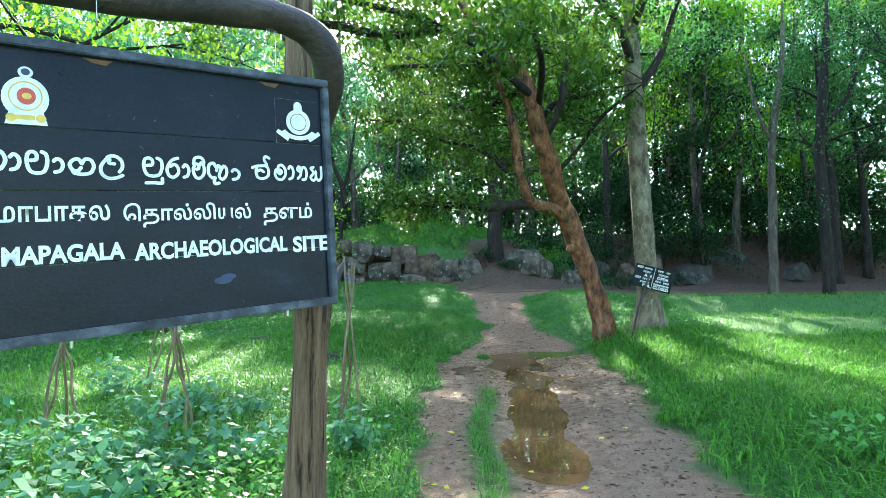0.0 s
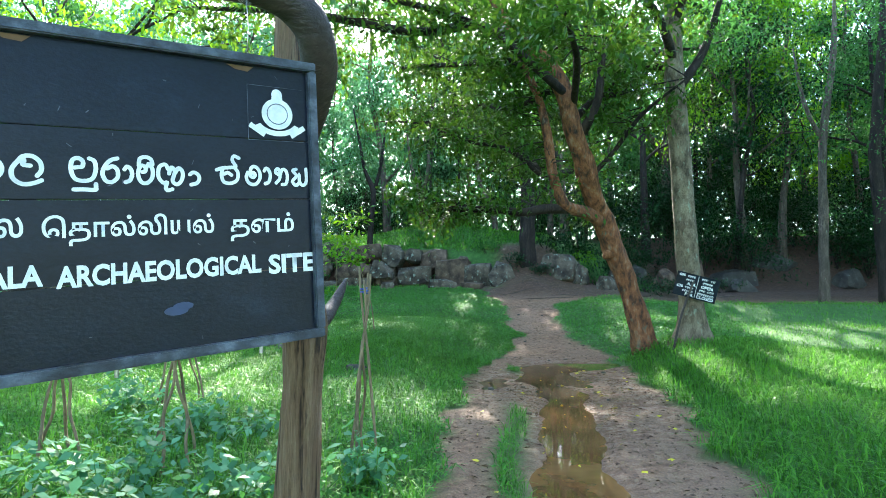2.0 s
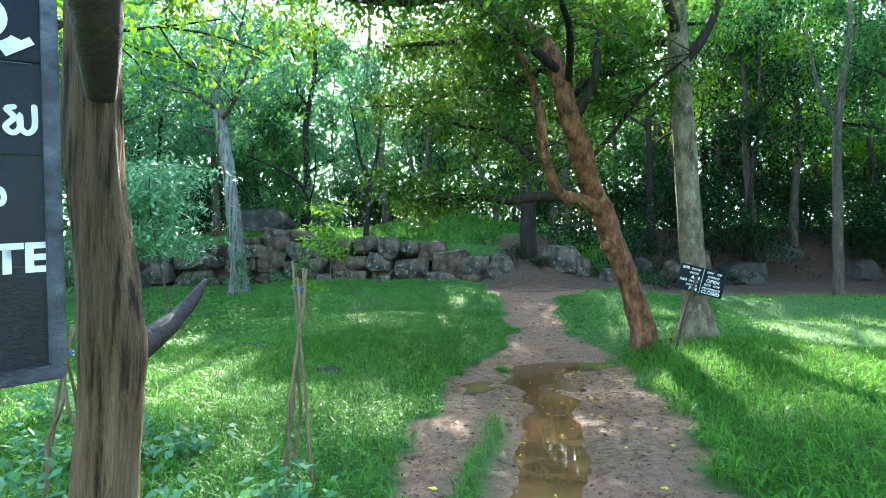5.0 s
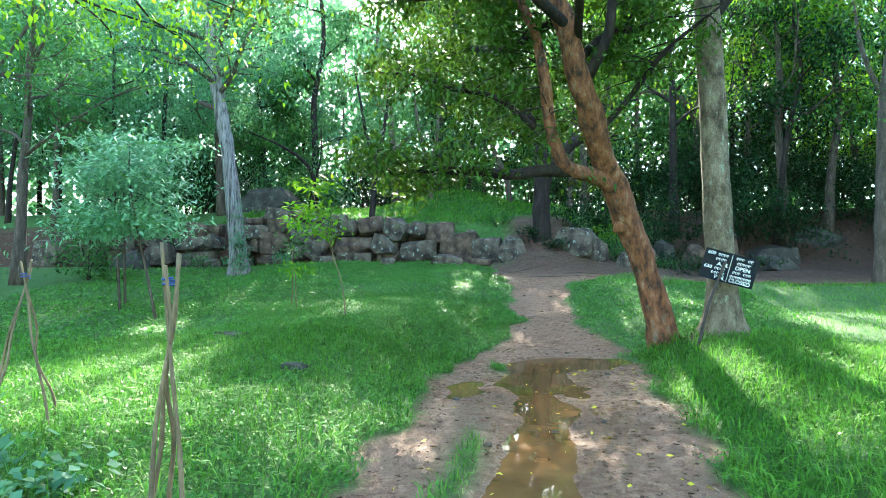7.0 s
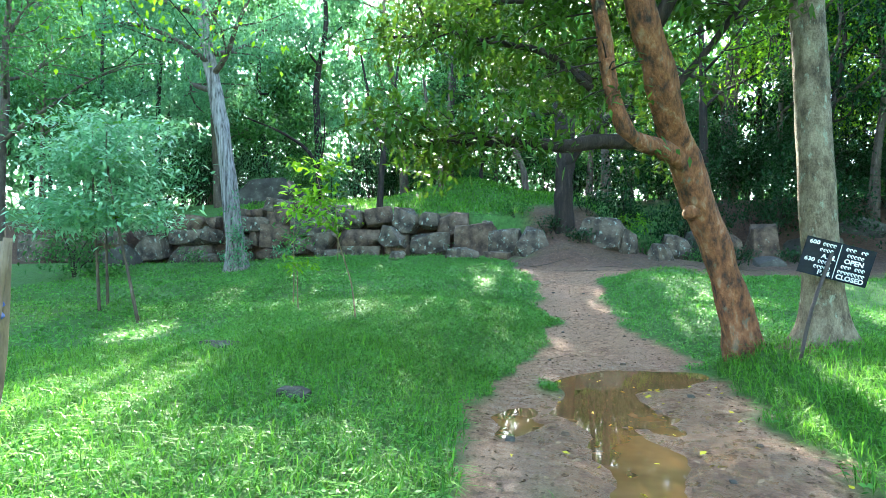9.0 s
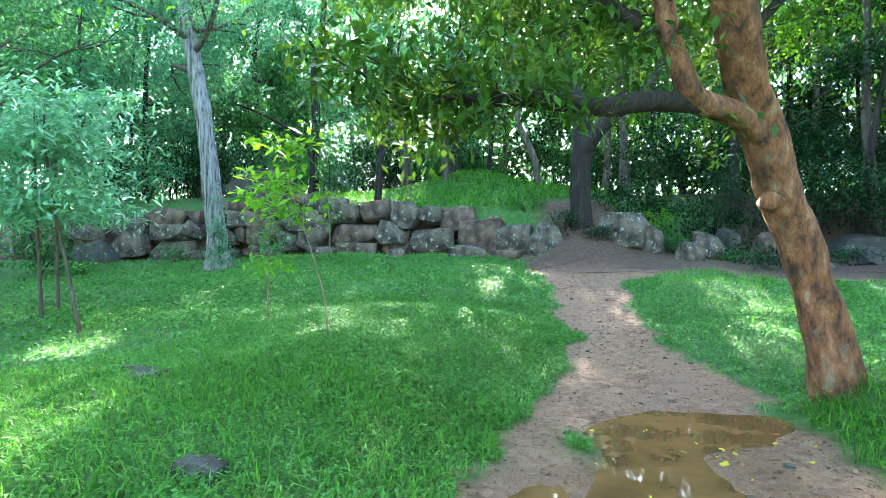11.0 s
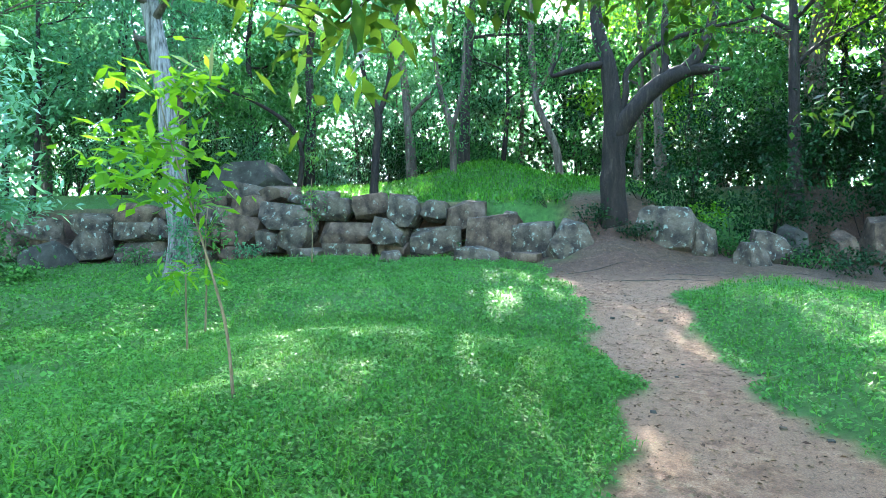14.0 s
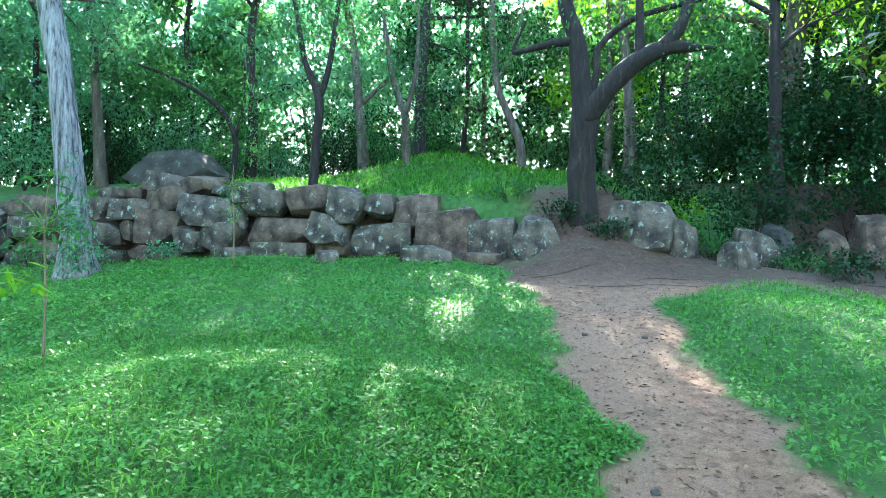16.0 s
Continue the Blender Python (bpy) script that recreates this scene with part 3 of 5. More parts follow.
for x, y, w in ((-1.95, 9.5, 0.3), (-3.95, 11.55, 0.42), (-4.4, 11.9, 0.2)):
    ob = new("flat_stone", boulder("flat_stone", (w, w * 0.7, 0.14), M_STONE_D, int(w * 100), 4, 1))
    ob.location = (x, y, ground_at(x, y) + 0.03)
    tagged(ob, "small flat dark stone lying in the lawn", "stone", "stones in the lawn")


# ---- the leaning orange tree by the path ----
rng = np.random.default_rng(7)
leaning_tree = thing("leaning_tree", 3.2, 12.65, ground_at(3.2, 12.65) - 0.1, "leaning tree with flaking orange bark and dark glossy leaves", "tree")
zt = leaning_tree.location.z
under("trunk", tube("trunk", local([(3.26, 12.65, zt, 0.29), (3.12, 12.65, 0.75, 0.215), (2.84, 12.6, 1.7, 0.20), (2.62, 12.52, 2.28, 0.215), (2.4, 12.35, 2.82, 0.215), (2.18, 12.1, 3.3, 0.19), (1.95, 11.8, 3.9, 0.195),
      (1.74, 11.55, 4.55, 0.18), (1.6, 11.45, 5.1, 0.165), (1.34, 11.4, 5.75, 0.15), (0.7, 11.4, 6.4, 0.12), (0.2, 11.3, 7.2, 0.08), (-0.1, 11.3, 8.0, 0.04)], leaning_tree), M_BARK_A, 22, 7, 0.13, 0.15), leaning_tree)
under("knot", tube("knot", local([(2.62, 12.5, 2.18, 0.05), (2.5, 12.42, 2.2, 0.13), (2.42, 12.36, 2.16, 0.09), (2.38, 12.33, 2.12, 0.03)], leaning_tree), M_BARK_A, 12, 4, 0.2), leaning_tree)
A_LIMBS = (
    ((2.42, 12.32, 2.8, 0.13), (2.05, 12.0, 2.98, 0.125), (1.65, 11.7, 3.06, 0.115), (1.52, 11.55, 3.16, 0.11), (1.38, 11.5, 3.5, 0.10), (1.3, 11.5, 3.9, 0.095), (1.24, 11.5, 4.5, 0.09), (1.1, 11.6, 5.2, 0.08), (0.8, 11.6, 5.9, 0.07), (0.3, 11.6, 7.0, 0.035)),
    ((1.72, 11.75, 3.04, 0.10), (1.2, 11.45, 3.03, 0.09), (0.73, 11.25, 2.94, 0.08), (0.2, 11.05, 2.98, 0.07), (-0.25, 10.95, 2.98, 0.06), (-0.75, 10.9, 2.98, 0.04), (-1.1, 10.85, 2.92, 0.02)),
    ((1.9, 11.6, 4.5, 0.09), (2.2, 11.5, 5.1, 0.08), (2.3, 11.4, 5.9, 0.065), (2.6, 11.4, 6.8, 0.035)),
    ((1.75, 11.5, 5.1, 0.09), (1.0, 10.9, 5.6, 0.08), (0.2, 10.0, 5.9, 0.07), (-0.8, 9.2, 6.0, 0.055), (-2.2, 8.6, 6.1, 0.03)),
    ((1.75, 11.5, 5.05, 0.07), (1.7, 10.3, 5.4, 0.06), (1.5, 9.2, 5.4, 0.045), (1.3, 8.0, 5.2, 0.02)),
    ((1.5, 11.5, 5.7, 0.085), (0.6, 11.9, 6.1, 0.075), (-0.6, 12.4, 6.3, 0.055), (-1.9, 12.9, 6.5, 0.03)),
    ((1.05, 11.5, 3.8, 0.07), (0.9, 12.6, 4.3, 0.06), (0.75, 13.8, 4.7, 0.045), (0.6, 15.0, 5.1, 0.02)),
    ((1.2, 11.4, 6.4, 0.08), (0.8, 12.8, 7.0, 0.07), (0.4, 14.4, 7.6, 0.05), (0.1, 16.0, 8.0, 0.02)),
    ((2.1, 11.9, 3.7, 0.05), (2.55, 11.9, 4.2, 0.045), (3.1, 11.8, 4.9, 0.04), (3.9, 11.6, 5.5, 0.02)),
    ((0.7, 11.4, 6.3, 0.09), (0.0, 10.4, 6.2, 0.08), (-1.0, 9.4, 5.7, 0.07), (-2.4, 8.4, 5.6, 0.05), (-3.8, 7.8, 5.5, 0.025)),
    ((1.5, 11.45, 5.4, 0.07), (0.6, 12.4, 5.3, 0.06), (-0.3, 13.4, 5.7, 0.05), (-1.4, 14.2, 5.6, 0.04), (-2.6, 15.0, 5.9, 0.02)),
    ((1.7, 11.6, 4.7, 0.07), (2.3, 12.2, 5.4, 0.06), (2.9, 12.6, 5.6, 0.05), (3.3, 13.2, 6.4, 0.03)),
    ((1.1, 11.5, 3.7, 0.05), (0.5, 11.5, 4.2, 0.045), (-0.3, 11.5, 4.4, 0.03), (-1.0, 11.5, 4.7, 0.02)),
)
sprays = []
for run in A_LIMBS:
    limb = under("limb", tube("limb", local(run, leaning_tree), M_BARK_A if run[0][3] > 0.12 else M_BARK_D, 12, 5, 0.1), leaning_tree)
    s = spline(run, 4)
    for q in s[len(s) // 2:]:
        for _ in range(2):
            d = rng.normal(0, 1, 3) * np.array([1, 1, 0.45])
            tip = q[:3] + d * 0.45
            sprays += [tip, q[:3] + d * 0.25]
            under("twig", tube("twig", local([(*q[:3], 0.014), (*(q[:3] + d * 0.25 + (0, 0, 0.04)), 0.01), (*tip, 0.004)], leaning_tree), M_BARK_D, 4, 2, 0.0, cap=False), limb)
sprays += [np.array([1.3, 11.6, 6.7]) + rng.normal(0, 1, 3) * np.array([2.2, 1.8, 0.7]) for _ in range(90)]
sprays += [np.array([0.9, 14.4, 4.9]) + rng.normal(0, 1, 3) * np.array([1.1, 1.2, 0.8]) for _ in range(125)]
sprays += [np.array([0.3, 14.5, 7.6]) + rng.normal(0, 1, 3) * np.array([2.2, 2.0, 1.1]) for _ in range(150)]
sprays += [np.array([2.0, 11.75, 3.75]) + rng.normal(0, 1, 3) * np.array([0.35, 0.3, 0.35]) for _ in range(14)]
sprays += [np.array([1.35, 8.2, 5.15]) + rng.normal(0, 1, 3) * np.array([0.55, 0.6, 0.28]) for _ in range(34)]
sprays += [np.array([1.1, 7.1, 4.7]) + rng.normal(0, 1, 3) * np.array([0.55, 0.7, 0.22]) for _ in range(26)]
sprays += [np.array([0.6, 13.6, 6.1]) + rng.normal(0, 1, 3) * np.array([1.2, 1.5, 0.8]) for _ in range(110)]
sprays += [np.array([-0.9, 9.2, 5.75]) + rng.normal(0, 1, 3) * np.array([1.7, 1.1, 0.35]) for _ in range(60)]
sprays += [np.array([-0.5, 16.8, 7.0]) + rng.normal(0, 1, 3) * np.array([1.0, 1.6, 0.8]) for _ in range(130)]
pts = clumps(rng, sprays[::2], 62, 0.17, 0.75)
for sx, sy, sz in ((2.2, 12.1, 3.3), (1.95, 11.8, 3.9), (1.74, 11.55, 4.5), (1.6, 11.45, 5.0), (1.4, 11.4, 5.6), (1.3, 11.5, 4.0), (1.24, 11.5, 4.5)):
    pts = pts[((pts[:, 0] - sx) ** 2 + (pts[:, 2] - sz) ** 2 > 0.12) | (pts[:, 1] > sy) | (pts[:, 1] < sy - 3.4)]
under("crown", crown_mesh("crown", rng, pts, 0.135, 0.06, M_LEAF_A, at=leaning_tree.location), leaning_tree)

# ---- the straight tree beside it ----
straight_tree = thing("straight_tree", 4.0, 12.15, ground_at(4.0, 12.15) - 0.1, "tall straight tree with grey-brown bark and buttressed foot", "tree")
zt = straight_tree.location.z
under("trunk", tube("trunk", local([(4.0, 12.15, zt, 0.36), (3.99, 12.15, zt + 0.35, 0.27), (3.97, 12.15, 1.3, 0.225), (3.93, 12.15, 2.2, 0.215), (3.86, 12.15, 4.0, 0.2), (3.8, 12.15, 5.6, 0.19), (3.76, 12.1, 7.2, 0.15), (3.7, 12.1, 9.0, 0.09), (3.7, 12.1, 10.5, 0.03)], straight_tree), M_BARK_B, 20, 5, 0.04, 0.75), straight_tree)
sprays = []
for kk, (az, z0, ln) in enumerate(((0.2, 5.4, 4.2), (2.6, 5.9, 3.2), (1.2, 6.4, 3.4), (4.1, 6.0, 3.8), (5.4, 6.8, 3.8), (0.9, 8.2, 2.8), (3.4, 8.0, 2.8))):
    runs, sp = branching(rng, (3.8, 12.12, z0), (math.cos(az), math.sin(az), 0.55), ln, 0.10, 3, 0.1)
    sprays += sp
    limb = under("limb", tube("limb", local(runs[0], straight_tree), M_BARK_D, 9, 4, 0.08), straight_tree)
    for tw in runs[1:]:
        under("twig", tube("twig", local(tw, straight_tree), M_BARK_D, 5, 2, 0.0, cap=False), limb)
pts = clumps(rng, sprays, 120, 0.38, 0.5)
under("crown", crown_mesh("crown", rng, pts, 0.12, 0.055, M_LEAF_B, at=straight_tree.location), straight_tree)

# ---- the pale leaning tree at the wall ----
pale_tree = thing("pale_tree", -10.15, 22.8, ground_at(-10.15, 22.8) - 0.1, "leaning tree with pale fissured grey bark", "tree")
zt = pale_tree.location.z
under("trunk", tube("trunk", local([(-10.1, 22.8, zt, 0.42), (-10.2, 22.8, 2.0, 0.31), (-10.45, 22.8, 4.0, 0.285), (-10.7, 22.8, 6.0, 0.26), (-11.05, 22.8, 7.8, 0.24), (-11.4, 22.8, 9.6, 0.2), (-11.6, 22.8, 12, 0.1)], pale_tree), M_BARK_C, 16, 6, 0.09, 0.35), pale_tree)
sprays = []
for az, z0, ln in ((2.9, 7.5, 4.5), (-0.4, 8.0, 4.2), (1.5, 8.8, 3.6), (4.2, 8.4, 4.6), (5.3, 9.4, 3.8), (3.4, 10.2, 3.0)):
    runs, sp = branching(rng, (-11.1, 22.8, z0), (math.cos(az), math.sin(az), 0.35), ln, 0.11, 3, 0.05)
    sprays += sp
    limb = under("limb", tube("limb", local(runs[0], pale_tree), M_BARK_E, 8, 4, 0.08), pale_tree)
    for tw in runs[1:]:
        under("twig", tube("twig", local(tw, pale_tree), M_BARK_E, 4, 2, 0.0, cap=False), limb)
under("crown", crown_mesh("crown", rng, clumps(rng, sprays, 130, 0.5, 0.5), 0.15, 0.06, M_LEAF_C, at=pale_tree.location), pale_tree)
ivy = np.array([(-9.95 + rng.normal(0, 0.18), 22.5 + rng.normal(0, 0.1), zt + 0.2 + abs(rng.normal(0, 1.0))) for _ in range(70)])
tagged(new("climbing_vine", crown_mesh("climbing_vine", rng, clumps(rng, ivy, 12, 0.1, 1.0), 0.09, 0.06, M_LEAF_C)), "green vine climbing the pale tree trunk", "vine", kind="stuff")

# ---- the dark forked tree on the bank ----
forked_tree = thing("forked_tree", 1.1, 25.3, ground_at(1.1, 24.7) - 0.45, "dark forked tree on the earth bank", "tree")
zt = forked_tree.location.z
under("trunk", tube("trunk", local([(1.08, 25.3, zt, 0.42), (1.12, 25.3, 3.3, 0.33), (1.15, 25.3, 4.3, 0.31), (1.18, 25.3, 5.0, 0.33), (1.1, 25.3, 5.9, 0.24), (0.98, 25.3, 6.9, 0.21), (0.72, 25.3, 7.8, 0.18), (0.6, 25.3, 9.4, 0.08)], forked_tree), M_BARK_D, 14, 5, 0.1, 0.3), forked_tree)
D_LIMBS = (
    ((1.2, 25.25, 4.9, 0.26), (1.55, 25.1, 5.4, 0.24), (2.1, 25.0, 6.0, 0.23), (2.6, 24.95, 6.3, 0.21), (3.05, 24.95, 6.45, 0.17), (3.6, 24.95, 6.4, 0.09), (3.95, 24.95, 6.4, 0.04)),
    ((2.9, 24.95, 6.45, 0.17), (3.25, 24.95, 6.9, 0.15), (3.5, 24.95, 7.6, 0.13), (3.7, 25.0, 8.6, 0.06)),
    ((2.35, 25.0, 6.2, 0.12), (2.4, 25.0, 6.9, 0.11), (2.4, 25.0, 7.8, 0.09), (2.5, 25.0, 9.0, 0.04)),
    ((1.0, 25.3, 6.85, 0.11), (0.4, 25.2, 6.75, 0.1), (-0.2, 25.1, 6.6, 0.07), (-0.5, 25.1, 6.6, 0.05), (-0.2, 25.1, 7.3, 0.03)),
    ((1.3, 25.2, 5.3, 0.1), (1.45, 25.2, 6.0, 0.09), (1.5, 25.2, 6.6, 0.08), (2.2, 25.2, 7.2, 0.07), (3.4, 25.4, 7.6, 0.06), (4.8, 25.6, 7.9, 0.03)),
)
sprays = [np.array([1.6, 25.6, 9.0]) + rng.normal(0, 1, 3) * np.array([2.0, 1.6, 0.9]) for _ in range(70)]
for run in D_LIMBS:
    under("limb", tube("limb", local(run, forked_tree), M_BARK_D, 10, 5, 0.1), forked_tree)
    sprays += [q[:3] + rng.normal(0, 0.4, 3) for q in spline(run, 3)[-5:]]
under("crown", crown_mesh("crown", rng, clumps(rng, sprays, 55, 0.4, 0.6), 0.12, 0.06, M_LEAF_B, at=forked_tree.location), forked_tree)
ivy = np.array([(0.95 + rng.normal(0, 0.4), 24.95 + rng.normal(0, 0.2), zt + 0.15 + abs(rng.normal(0, 0.3))) for _ in range(60)])
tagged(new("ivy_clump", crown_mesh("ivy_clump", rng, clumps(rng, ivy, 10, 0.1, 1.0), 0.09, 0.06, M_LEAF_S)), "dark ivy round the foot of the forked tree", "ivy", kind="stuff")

# ---- slender trees on the upper ground, by their run ----
SLIM = (
    ("slender_tree", M_BARK_D, ((-6.05, 26.5, 3.2, 0.15), (-6.0, 26.5, 4.6, 0.12), (-5.9, 26.5, 6.0, 0.12), (-6.3, 26.5, 7.0, 0.09), (-6.5, 26.5, 8.0, 0.07), (-6.9, 26.6, 10, 0.03)), ((-5.9, 26.5, 6.0, 0.09), (-5.6, 26.5, 7.0, 0.08), (-5.4, 26.5, 8.4, 0.06), (-5.2, 26.6, 10, 0.03))),
    ("slender_tree", M_BARK_E, ((-0.3, 30.2, 3.9, 0.16), (-0.5, 30.2, 5.4, 0.14), (-0.9, 30.2, 6.4, 0.13), (-1.25, 30.2, 7.4, 0.13), (-1.4, 30.2, 9.5, 0.11), (-1.4, 30.2, 12, 0.05)), ((-1.25, 30.2, 7.4, 0.07), (-0.7, 30.1, 8.4, 0.06), (-0.3, 30.0, 10.2, 0.03))),
    ("slender_tree", M_BARK_E, ((-4.1, 29.5, 4.0, 0.14), (-4.15, 29.5, 6.0, 0.12), (-4.6, 29.5, 7.6, 0.10), (-4.9, 29.5, 9.6, 0.05)), ((-4.15, 29.5, 6.2, 0.09), (-3.8, 29.5, 7.6, 0.08), (-3.7, 29.5, 9.8, 0.04))),
    ("slender_tree", M_BARK_D, ((-9.6, 28.5, 3.9, 0.10), (-9.5, 28.5, 5.4, 0.09), (-10.0, 28.4, 6.4, 0.08), (-11.2, 28.2, 7.2, 0.06), (-12.6, 28.0, 7.8, 0.03)), ((-9.5, 28.5, 5.4, 0.05), (-9.2, 28.5, 6.6, 0.04), (-9.2, 28.5, 8.0, 0.02))),
    ("slender_tree", M_BARK_E, ((9.2, 34.0, 3.6, 0.42), (9.15, 34.0, 6.2, 0.38), (9.2, 34.0, 8.6, 0.36), (9.5, 34.0, 11.5, 0.30), (9.6, 34, 14, 0.1)), ((9.1, 33.8, 8.4, 0.22), (8.6, 33.6, 9.4, 0.2), (7.6, 33.4, 10.2, 0.17), (5.8, 33.2, 10.3, 0.1))),
    ("slender_tree", M_BARK_E, ((11.2, 22, 0.9, 0.2), (11.3, 22, 4, 0.15), (11.4, 22, 6.7, 0.13), (11.9, 22, 9.9, 0.1), (12, 22, 12, 0.04)), ((11.4, 22, 6.6, 0.08), (10.8, 21.9, 8, 0.07), (10.5, 21.9, 10, 0.03))),
    ("slender_tree", M_BARK_D, ((13.2, 22, 0.9, 0.24), (13.1, 22, 4.4, 0.2), (13.1, 22, 6.6, 0.18), (13.5, 22, 10.2, 0.13), (13.6, 22, 12, 0.05)), ((13.1, 22, 6.8, 0.12), (14.2, 22, 8.4, 0.1), (14.9, 22, 10.2, 0.05))),
)
for i, (nm, bark, run, side) in enumerate(SLIM):
    x, y = run[0][:2]
    ob = thing(nm, x, y, ground_at(x, y) - 0.1, "slender forest tree with a bare forked stem", "tree", "forest trees")
    run = ((x, y, ob.location.z, run[0][3] * 1.3),) + run
    under("trunk", tube("trunk", local(run, ob), bark, 9, 5, 0.12), ob)
    under("limb", tube("limb", local(side, ob), bark, 7, 5, 0.1), ob)
    tips = [np.array(p[:3]) + rng.normal(0, 0.7, 3) for p in (*run[-3:], *side[-2:]) for _ in range(7)]
    under("crown", crown_mesh("crown", rng, clumps(rng, tips, 70, 0.45, 0.6), 0.13, 0.06, M_LEAF_B, at=ob.location), ob)

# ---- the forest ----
# The darkest green in mid and right stands in for shade there.
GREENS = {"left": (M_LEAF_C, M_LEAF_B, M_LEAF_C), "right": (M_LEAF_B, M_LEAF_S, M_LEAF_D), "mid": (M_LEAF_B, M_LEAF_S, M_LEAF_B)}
frng = np.random.default_rng(21)
count = 0
for row, (y0, step) in enumerate(((29.5, 4.0), (34, 4.2), (40, 4.6), (47, 5.2))):
    for j in range(int(64 / step)):
        x = -34 + j * step + frng.uniform(-1.4, 1.4) + (row % 2) * step / 2
        y = y0 + frng.uniform(-1.6, 1.6) - (3.0 if x > 14 else 0) - (3 if x < -16 else 0)
        if row == 0 and (-9 < x < 6.5):
            continue
        zone = "left" if x < -5 else ("right" if x > 3 else "mid")
        h = frng.uniform(9.5, 14) + (3.5 if row in (1, 2) else 0)
        count += 1
        tree("forest_tree", x, y, dict(seed=100 + count, height=h, radius=frng.uniform(0.1, 0.24), lean=(frng.uniform(-0.1, 0.1), frng.uniform(-0.05, 0.05)), bark=(M_BARK_E, M_BARK_D)[count % 2],
             limbs=7, spread=frng.uniform(2.6, 3.8), low=0.2 if row else 0.36, leaves=(6000, 6000, 5000, 4500)[row], leaf=0.21 + 0.075 * row, clump=0.55, green=GREENS[zone][count % 3], sides=8, twigs=row < 2),
             "forest tree with a leafy green crown", "forest trees")
# Those at y 12 or less are unseen, added to shade the lawn.
for x, y, h, zone in ((-17, 20, 10, "left"), (6.8, 29.0, 11, "right"), (-14.5, 14.5, 12, "mid"), (-4.2, 32.0, 13, "mid"), (3.2, 31.5, 11, "right"), (17, 18, 11, "right"), (18.5, 12, 11, "right"), (16, 6, 11, "right"), (11, 28.5, 11, "right"), (15.5, 25.5, 11, "right"),
                      (9.5, 0.0, 10, "right"), (13, -7, 11, "right"), (22, -2, 12, "right"), (-1, -26, 12, "mid"), (11, -24, 12, "mid"), (-13, -24, 12, "mid")):
    count += 1
    tree("forest_tree", x, y, dict(seed=100 + count, height=h, radius=0.22, lean=(-0.02 if x > 0 else 0.05, 0.0), bark=(M_BARK_E, M_BARK_D)[count % 2], limbs=8, spread=5.2, low=0.42, leaves=6500, leaf=0.15,
         clump=0.7, green=GREENS[zone][count % 3], sides=10), "broad forest tree with a wide leafy crown", "forest trees")

tree("forest_tree", -9.3, 9.6, dict(seed=71, height=10, radius=0.22, lean=(0.06, 0.0), bark=M_BARK_D, limbs=9, spread=6.4, low=0.42, leaves=9500, leaf=0.14, clump=0.6, green=M_LEAF_D, sides=10),
     "broad tree with yellow-green leaves reaching over the lawn", "forest trees")

# Understorey shrubs: denser and darker to the east, shade put into leaf colour.
shrubs = 0
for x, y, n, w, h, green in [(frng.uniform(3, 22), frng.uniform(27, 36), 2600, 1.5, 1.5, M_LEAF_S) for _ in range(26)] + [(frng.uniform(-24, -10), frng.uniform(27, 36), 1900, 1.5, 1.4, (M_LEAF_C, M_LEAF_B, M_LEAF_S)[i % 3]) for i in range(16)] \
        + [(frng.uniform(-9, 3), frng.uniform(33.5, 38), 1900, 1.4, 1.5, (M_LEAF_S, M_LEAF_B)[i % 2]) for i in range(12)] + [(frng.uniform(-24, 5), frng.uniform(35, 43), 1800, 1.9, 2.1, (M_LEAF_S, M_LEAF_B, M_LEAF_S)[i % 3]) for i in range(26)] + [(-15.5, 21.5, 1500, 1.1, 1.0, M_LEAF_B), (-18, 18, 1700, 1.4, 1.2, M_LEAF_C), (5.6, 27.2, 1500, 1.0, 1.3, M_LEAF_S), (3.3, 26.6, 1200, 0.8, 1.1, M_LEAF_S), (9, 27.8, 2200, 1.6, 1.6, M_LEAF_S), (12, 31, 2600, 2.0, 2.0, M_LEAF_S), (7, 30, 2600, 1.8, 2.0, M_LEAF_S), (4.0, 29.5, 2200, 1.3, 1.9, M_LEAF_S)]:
    shrubs += 1
    z = ground_at(x, y)
    ob = thing("shrub", x, y, z - 0.05, "dense leafy shrub under the trees", "shrub", "forest shrubs")
    tips = []
    for kk in range(9):
        az = kk * 2.4
        tip = (w * 0.8 * math.cos(az) * frng.uniform(0.4, 1), w * 0.8 * math.sin(az) * frng.uniform(0.4, 1), h * frng.uniform(0.7, 1.9))
        tips += [np.array(tip), np.array(tip) * 0.65, np.array(tip) + frng.normal(0, 0.4, 3)]
        if kk < 4:
            under("stem", tube("stem", [(0, 0, 0, 0.03), (tip[0] * 0.4, tip[1] * 0.4, tip[2] * 0.6, 0.022), (*tip, 0.006)], M_BARK_D, 5, 2, 0.0, cap=False), ob)
    pts = clumps(frng, tips, n // len(tips), 0.42, 0.8)
    pts[:, 2] = np.maximum(pts[:, 2], 0.06)
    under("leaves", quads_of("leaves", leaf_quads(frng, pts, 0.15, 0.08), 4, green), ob)

